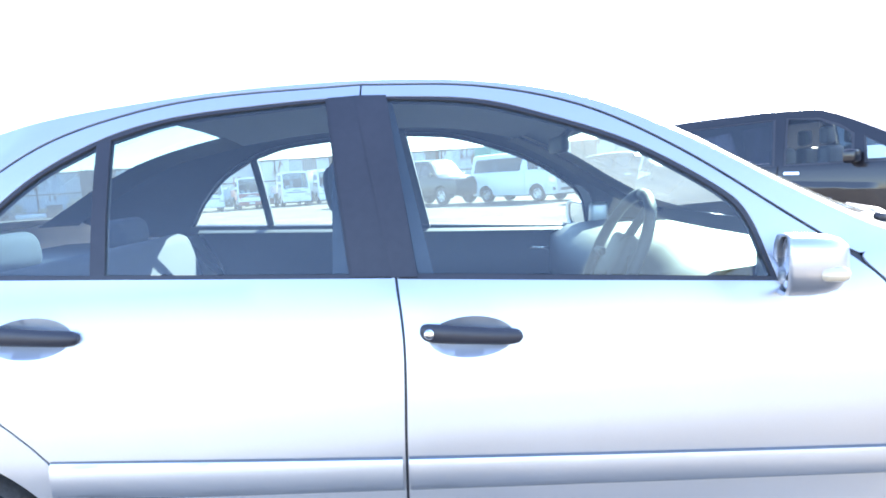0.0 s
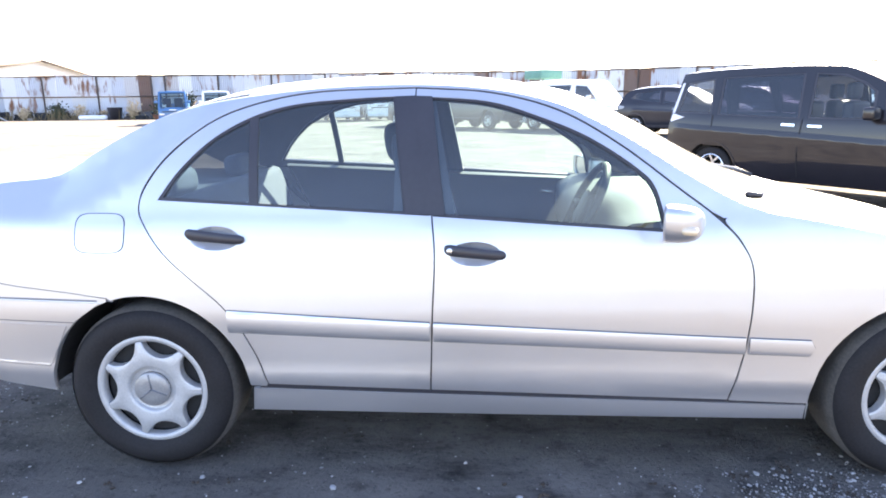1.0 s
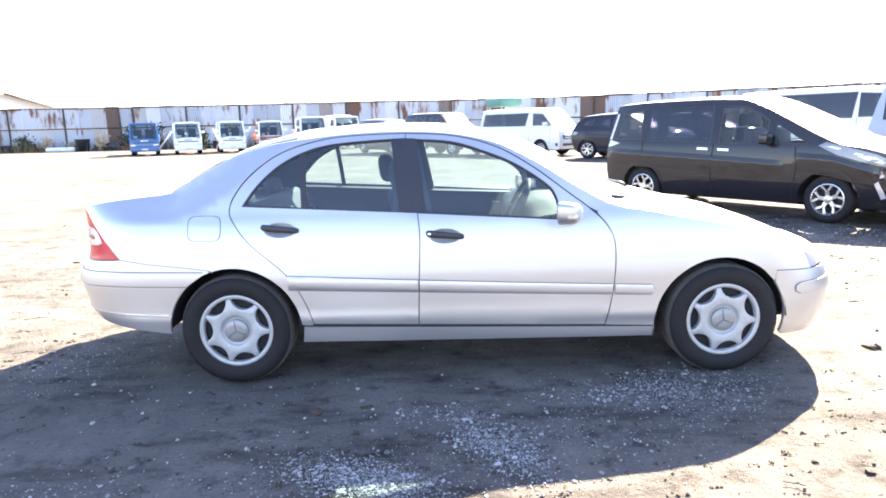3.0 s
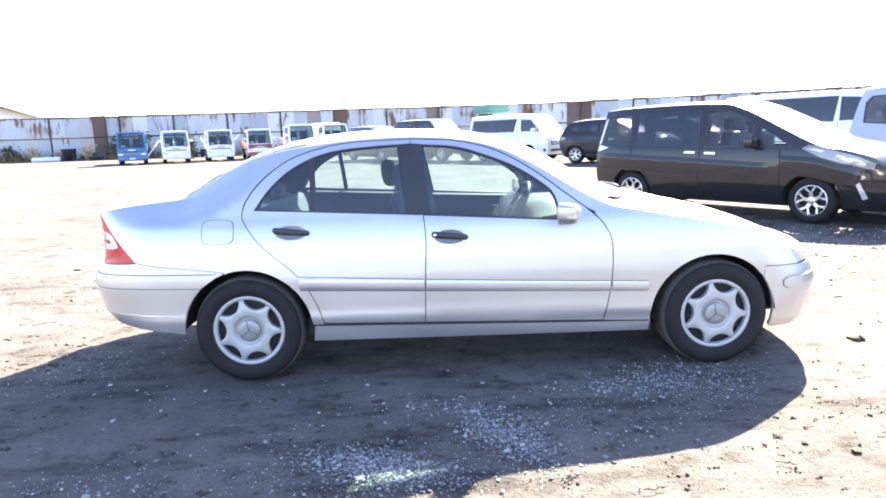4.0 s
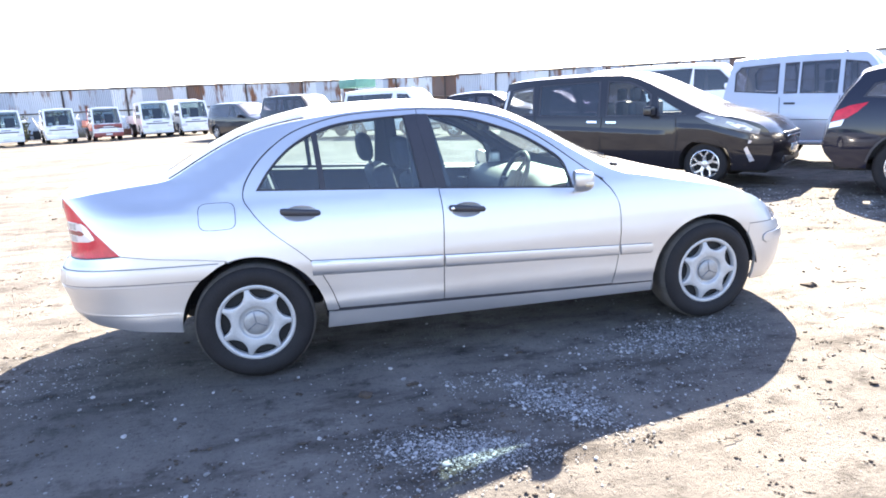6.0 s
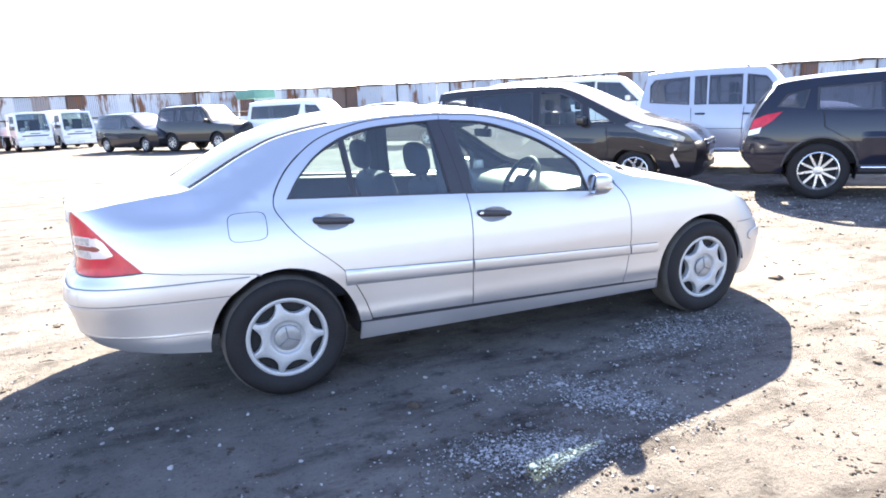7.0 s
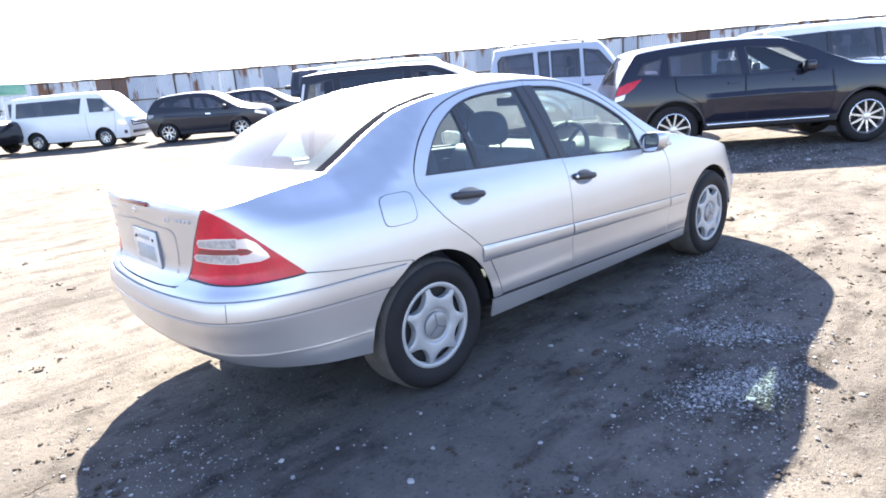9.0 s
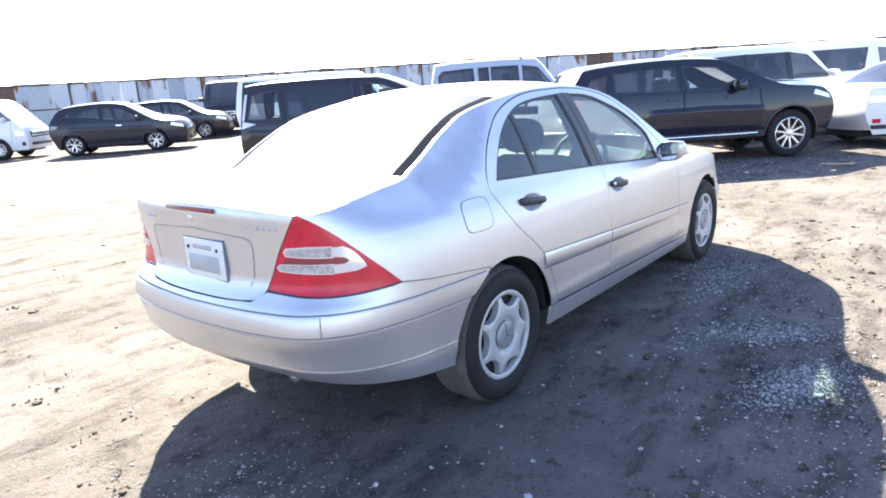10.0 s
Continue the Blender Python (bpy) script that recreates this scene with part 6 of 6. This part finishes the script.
# ---- sheet-metal fence, hall and clutter behind the lot ----
def build_fence():
    fence = thing("fence", Matrix(), "tall fence of weathered grey metal sheets with rust", "fence", kind="structure")
    meshes = []
    for ribs in (7, 9):
        bm = bmesh.new()
        prev = None
        for k in range(ribs * 4 + 1):
            t = k / (ribs * 4)
            d = 0.018 * (1 if k % 4 in (1, 2) else -1)
            # a lower and an upper sheet, lapped at mid height
            cur = [bm.verts.new((t, d + o, z)) for z, o in ((0.0, 0.0), (1.74, 0.0), (1.68, -0.03), (3.27, -0.03))]
            if prev:
                bm.faces.new((prev[0], cur[0], cur[1], prev[1]))
                bm.faces.new((prev[2], cur[2], cur[3], prev[3]))
            prev = cur
        me = bpy.data.meshes.new("panel")
        bm.to_mesh(me)
        bm.free()
        me.materials.append(SHEET)
        meshes.append(me)
    post = box_bm(-0.05, 0.05, 0.02, 0.12, 0.0, 3.25, 0.008)
    pm = bpy.data.meshes.new("post")
    post.to_mesh(pm)
    post.free()
    pm.materials.append(POST)
    rng = random.Random(4)
    line = [(-70.0, 43.5), (-24.0, 47.5), (8.0, 48.0), (24.0, 37.5), (39.0, 22.5), (62.0, 2.0)]
    for (ax, ay), (bx, by) in zip(line, line[1:]):
        length = math.hypot(bx - ax, by - ay)
        n = round(length / 1.02)
        ang = math.degrees(math.atan2(by - ay, bx - ax))
        for k in range(n):
            t = k / n
            x, y = ax + (bx - ax) * t, ay + (by - ay) * t
            w = length / n
            ob = new("panel", meshes[rng.random() < 0.5])
            ob.parent = fence
            ob.matrix_local = pose(x, y, -0.03, rng.uniform(-1, 1), 0, ang) @ Matrix.Diagonal((w * rng.uniform(1.02, 1.04), 1, rng.uniform(0.985, 1.02), 1))
            if k % 4 == 0:
                ob = new("post", pm)
                ob.parent = fence
                ob.matrix_local = pose(x, y - 0.16, -0.02, 0, 0, ang)
        rail = tube([(ax, ay - 0.03, 3.19), (bx, by - 0.03, 3.19)], 0.06, 6)
        part("top_rail", rail, POST, fence)
        part("mid_rail", tube([(ax, ay - 0.10, 1.66), (bx, by - 0.10, 1.66)], 0.045, 6), POST, fence)


build_fence()


def build_hall():
    hall = thing("hall", along(-55.1, 58.0, 0), "pale hall with a low gable roof behind the fence", "building")
    bm = bmesh.new()
    ring = [(-8.4, 0.0), (8.4, 0.0), (8.4, 3.9), (0.0, 5.05), (-8.4, 3.9)]
    ends = [[bm.verts.new((x, y, z)) for y, z in ring] for x in (-14.0, 14.0)]
    for k in range(5):
        bm.faces.new((ends[0][k], ends[0][(k + 1) % 5], ends[1][(k + 1) % 5], ends[1][k]))
    bm.faces.new(ends[0]), bm.faces.new(ends[1])
    bmesh.ops.recalc_face_normals(bm, faces=bm.faces[:])
    part("wall", bm, WALL_GREY, hall)
    for s in (-1, 1):
        bm = bmesh.new()
        vs = [bm.verts.new(p) for p in ((-14.4, 0, 5.2), (14.4, 0, 5.2), (14.4, s * 8.8, 3.98), (-14.4, s * 8.8, 3.98), (-14.4, 0, 5.06), (14.4, 0, 5.06), (14.4, s * 8.8, 3.84), (-14.4, s * 8.8, 3.84))]
        for f in ((0, 1, 2, 3), (7, 6, 5, 4), (0, 4, 5, 1), (1, 5, 6, 2), (2, 6, 7, 3), (3, 7, 4, 0)):
            bm.faces.new([vs[q] for q in f])
        bmesh.ops.recalc_face_normals(bm, faces=bm.faces[:])
        part("roof", bm, ROOF_WHITE, hall)
        part("barge_board", tube([(14.45, 0, 5.1), (14.45, s * 8.85, 3.88)], 0.13, 6), POST, hall)


build_hall()


def shrub(x, y, w, h, material, label, seed, blade=0.05):
    """Thin stems that fan out, with small leaves or dry heads along them."""
    rng = random.Random(seed)
    root = thing("shrub", pose(x, y, -0.02), label, "shrub", "shrubs along the fence")
    verts, faces = [], []
    stems = []
    for k in range(26):
        a, lean = rng.uniform(0, 6.283), rng.uniform(0.05, 0.5)
        top = Vector((w * lean * math.cos(a), w * lean * math.sin(a), h * rng.uniform(0.55, 1.0)))
        foot = Vector((0.15 * w * rng.uniform(-1, 1), 0.15 * w * rng.uniform(-1, 1), 0))
        stems.append((foot, top))
        c, b = Vector((0.012, 0, 0)), len(verts)
        verts += [foot - c, foot + c, top + c * 0.4, top - c * 0.4]
        faces.append((b, b + 1, b + 2, b + 3))
    part("stems", mesh_of([tuple(v) for v in verts], faces, smooth=False), WEED, root)
    verts, faces = [], []
    for foot, top in stems:
        for _ in range(16):
            p = foot.lerp(top, rng.uniform(0.3, 1.05)) + 0.12 * w * Vector((rng.gauss(0, 1), rng.gauss(0, 1), rng.gauss(0, 0.7)))
            p.z = max(p.z, 0.04)
            u = Vector((rng.uniform(-1, 1), rng.uniform(-1, 1), rng.uniform(-1, 1))).normalized() * blade * rng.uniform(0.6, 1.6)
            v = u.orthogonal() * rng.uniform(0.4, 0.9)
            b = len(verts)
            verts += [p - u, p + v, p + u, p - v]
            faces.append((b, b + 1, b + 2, b + 3))
    part("leaves", mesh_of([tuple(v) for v in verts], faces, smooth=False), material, root)


def build_clutter():
    """Weeds, shrubs and scrap along the foot of the fence."""
    rng = random.Random(8)
    verts, faces = [], []
    for _ in range(2600):
        c = rng.choice((-36, -34, -32, -31, -29.6, -27.5, -25.6, -24, -22.4, -20.6, -18.6, -16.4, -14.2, -12.1, -9.6, -7, -3.0, 1.0))
        x, y = c + rng.gauss(0, 0.6), 46.2 + rng.gauss(0, 0.5) - (0 if c > -26 else 0.9)
        h, a, l = rng.uniform(0.2, 1.0), rng.uniform(0, 6.28), rng.uniform(-0.25, 0.25)
        w = 0.02
        k = len(verts)
        verts += [(x - w * math.cos(a), y - w * math.sin(a), -0.02), (x + w * math.cos(a), y + w * math.sin(a), -0.02), (x + l + w * math.cos(a), y + l, h * 0.6), (x + 1.6 * l, y + 1.5 * l, h)]
        faces += [(k, k + 1, k + 2), (k, k + 2, k + 3)]
    tagged(part("weeds", mesh_of(verts, faces, smooth=False), WEED), "dry weeds along the foot of the fence", "plants", kind="stuff")
    straw = mat("pale_straw", (0.50, 0.40, 0.27), 0.9, 0.0, 0.3, 8.0, 60.0)
    for n, (x, y, w, h) in enumerate(((-29.4, 44.8, 0.7, 1.1), (-25.5, 45.0, 1.0, 1.35), (-33.4, 44.4, 0.8, 1.0), (-27.9, 45.4, 0.5, 0.7))):
        shrub(x, y, w, h, straw, "pale dry shrub before the metal fence", 40 + n)
    for n, (x, y, w, h) in enumerate(((-31.2, 44.9, 1.2, 1.2), (-23.6, 45.6, 1.3, 1.7), (-21.6, 45.9, 1.1, 2.1), (-16.2, 40.5, 0.7, 1.5), (-15.0, 43.0, 1.0, 1.8), (-12.3, 41.5, 0.8, 1.6))):
        shrub(x, y, w, h, SHRUB, "dark scrubby bush beside the parked trucks", 60 + n, 0.07)
    # a black tub and a pale upturned basin
    tub = part("tub", lathe([(0.02, 0.02), (0.40, 0.0), (0.52, 0.85), (0.55, 0.88), (0.50, 0.86), (0.38, 0.06)], n=28), BLACK_TRIM)
    tub.matrix_world = pose(-26.8, 44.9, 0.0, 90, 0, 0)
    tagged(tub, "black plastic tub standing before the fence", "tub")
    bm = box_bm(-1.0, 1.0, -0.5, 0.5, -0.02, 0.34, 0.14, 3)
    basin = part("basin", bm, WHITE_PAINT)
    basin.matrix_world = along(-28.2, 44.6, 8)
    tagged(basin, "pale upturned basin lying on the earth", "basin")
    # long poles and boards leaning between the trucks
    for x, y, dx, h in ((-20.0, 43.0, -0.9, 1.3), (-19.7, 43.2, -0.8, 1.2), (-16.9, 44.0, 0.7, 1.4), (-14.4, 45.0, -0.6, 1.5), (-37.2, 43.9, 2.8, 1.1)):
        pole = part("pole", tube([(x + dx, y, -0.02), (x, y + 0.5, h)], 0.05, 6), rng.choice((WALL_GREY, POST, POST)))
        tagged(pole, "grey pole leaning beside the trucks", "pole", "poles by the trucks")
    for i in range(64):
        x = rng.uniform(-39, -2)
        y = 45.4 + rng.uniform(-0.6, 0.6) - max(0, (-26 - x) * 0.05)
        r = rng.uniform(0.12, 0.36)
        bm = box_bm(-r * rng.uniform(0.7, 2.0), r * rng.uniform(0.7, 2.0), -r * 0.7, r * 0.7, -0.03, r * rng.uniform(0.7, 2.2), r * 0.2, 2)
        for v in bm.verts:
            v.co += 0.1 * r * Vector((rng.uniform(-1, 1), rng.uniform(-1, 1), rng.uniform(-0.3, 0.3)))
        ob = part("scrap", bm, rng.choice((RUST, DARK, DARK, BLACK_TRIM, WALL_GREY, POST)))
        ob.matrix_world = along(x, y, rng.uniform(-40, 40))
        tagged(ob, "rough lump of scrap lying before the fence", "scrap", "scrap along the fence")


build_clutter()


# ---- gravel and crumbs on the ground ----
def pebble_mesh(rng, n):
    """A few rough low stones to draw on."""
    out = []
    for _ in range(n):
        bm = bmesh.new()
        bmesh.ops.create_icosphere(bm, subdivisions=1, radius=1.0)
        for v in bm.verts:
            v.co = Vector((v.co.x * rng.uniform(0.6, 1.4), v.co.y * rng.uniform(0.4, 1.1), v.co.z * rng.uniform(0.3, 0.8)))
        out.append(([tuple(v.co) for v in bm.verts], [[v.index for v in f.verts] for f in bm.faces]))
        bm.free()
    return out


def scatter(name, material, label, spots, seed, clump=0):
    """spots: (x, y, spread x, spread y, turn, count, size); clump: how many lie close together."""
    rng = random.Random(seed)
    shapes = pebble_mesh(rng, 10)
    verts, faces = [], []
    for cx, cy, sx, sy, turn, count, size in spots:
        c, s = math.cos(radians(turn)), math.sin(radians(turn))
        near = clump
        for _ in range(count):
            if not clump or near >= clump or rng.random() < 0.15:
                a, b = rng.gauss(0, sx), rng.gauss(0, sy)
                near = 0
            else:
                a, b = a + rng.gauss(0, 3.5 * size), b + rng.gauss(0, 2.0 * size)
            near += 1
            x, y = cx + a * c - b * s, cy + a * s + b * c
            r = size * math.exp(rng.gauss(0, 0.5))
            t = rng.uniform(0, 6.28)
            vs, fs = rng.choice(shapes)
            k = len(verts)
            ct, st = math.cos(t) * r, math.sin(t) * r
            verts += [(x + p[0] * ct - p[1] * st, y + p[0] * st + p[1] * ct, p[2] * r - 0.003) for p in vs]
            faces += [[i + k for i in f] for f in fs]
    tagged(part(name, mesh_of(verts, faces, smooth=False), material), label, "gravel", kind="stuff")


scatter("gravel", STONE, "loose pale gravel in patches on the earth",
        [(-0.53, -1.89, 0.19, 0.072, -22, 4140, 0.0023), (-0.53, -1.89, 0.19, 0.08, -22, 713, 0.0042), (-0.60, -1.95, 0.26, 0.16, 25, 1035, 0.0025), (0.02, -1.62, 0.08, 0.19, 30, 2300, 0.0029), (0.03, -1.62, 0.10, 0.21, 30, 482, 0.0044), (0.95, -1.03, 0.25, 0.12, 15, 2000, 0.0029), (0.92, -1.05, 0.27, 0.13, 15, 379, 0.0044),
         (0.42, -1.55, 0.3, 0.12, -20, 575, 0.0027), (1.25, -1.25, 0.25, 0.12, 30, 517, 0.0027), (-0.35, -1.28, 0.12, 0.06, 10, 206, 0.0033), (-1.75, -2.02, 0.28, 0.12, 0, 598, 0.0030), (-1.45, -2.2, 0.5, 0.15, 0, 482, 0.0028), (-2.5, -0.45, 0.22, 0.3, 0, 713, 0.0031), (-0.3, -1.5, 1.0, 0.6, 0, 482, 0.0027), (-1.2, -1.3, 0.8, 0.5, 0, 299, 0.0030),
         (3.2, -0.4, 2.2, 1.8, 0, 2185, 0.0028), (-3.4, 1.6, 1.5, 1.8, 0, 2989, 0.0035), (6.0, 0.8, 1.5, 0.8, -45, 3000, 0.0055), (4.3, 3.2, 1.1, 0.7, -50, 1500, 0.0055), (-0.6, -2.6, 1.6, 0.5, 0, 690, 0.0025), (1.9, -1.5, 0.8, 0.7, 0, 804, 0.0023)], 11)
scatter("soil_crumbs", CLOD, "dark crumbs of soil and dead leaves on the earth",
        [(2.4, -1.6, 1.2, 0.9, 0, 700, 0.0046), (0.8, -2.4, 1.3, 0.45, 0, 520, 0.0046), (-3.4, 0.9, 0.9, 1.3, 0, 420, 0.0050), (3.4, 0.6, 2.0, 1.4, 0, 420, 0.0065), (-1.0, -1.7, 1.0, 0.5, 0, 380, 0.006), (-4.0, 5.0, 2.5, 3.0, 0, 300, 0.011), (1.3, -1.75, 0.5, 0.3, 0, 380, 0.0042), (-0.56, -1.92, 0.24, 0.13, -20, 900, 0.0028), (-0.02, -1.62, 0.12, 0.22, 15, 700, 0.0028), (0.95, -1.02, 0.30, 0.14, 20, 700, 0.0028), (5.5, 2.5, 3.0, 2.0, 0, 250, 0.013), (-2.7, -0.6, 0.4, 0.5, 0, 260, 0.006)], 12, clump=7)


def twig(x, y, turn, length, seed):
    """A short crooked dry stalk lying flat, with a side shoot."""
    rng = random.Random(seed)
    pts = [(length * (k / 6 - 0.5), rng.uniform(-0.09, 0.09) * length, 0.006 + 0.004 * rng.random()) for k in range(7)]
    ob = part("twig", tube(pts, 0.0022, 5), CLOD)
    ob.matrix_world = pose(x, y, 0, 0, 0, turn)
    part("side_shoot", tube([pts[3], (pts[3][0] + 0.16 * length, pts[3][1] + 0.14 * length, 0.012), (pts[3][0] + 0.20 * length, pts[3][1] + 0.30 * length, 0.008)], 0.0016, 5), CLOD, ob)
    tagged(ob, "thin dry twig lying on the pale earth", "twig", "dry twigs on the earth")


for n, (x, y, turn, length) in enumerate(((-3.35, 0.55, 35, 0.16), (-2.72, 0.12, 60, 0.10), (-2.95, -0.25, 20, 0.12), (-3.3, -0.15, 80, 0.14), (-2.62, 0.35, -10, 0.08), (2.05, -1.15, 10, 0.10), (2.7, -0.55, -20, 0.14), (1.75, -1.75, 40, 0.09), (0.55, -2.15, 15, 0.10), (1.15, -2.0, -30, 0.08), (2.3, 0.4, 5, 0.16))):
    twig(x, y, turn, length, 70 + n)


def loose_stones():
    rng = random.Random(21)
    shapes = pebble_mesh(rng, 6)
    for x, y, r in ((-0.638, -1.11, 0.022), (0.611, -1.187, 0.016), (-0.681, -0.95, 0.02), (-1.17, -0.9, 0.015), (0.585, -1.16, 0.02), (-0.9, -1.3, 0.012), (-0.35, -1.25, 0.014), (-1.45, -1.5, 0.018), (-1.75, -1.2, 0.016), (-2.0, -0.9, 0.015), (-0.2, -1.2, 0.013), (-1.1, -1.6, 0.02), (-0.1, -1.35, 0.016), (0.3, -1.3, 0.014), (-1.95, -1.3, 0.022), (-2.2, -0.8, 0.02), (-1.6, -0.95, 0.016), (-0.55, -1.45, 0.016)):
        vs, fs = rng.choice(shapes)
        ob = part("stone", mesh_of([tuple(r * 0.72 * c for c in v) for v in vs], fs, smooth=False), STONE)
        ob.matrix_world = pose(x, y, r * 0.15 - 0.004, 0, 0, rng.uniform(0, 360))
        tagged(ob, "small pale stone lying on the earth", "stone", "loose stones")


loose_stones()
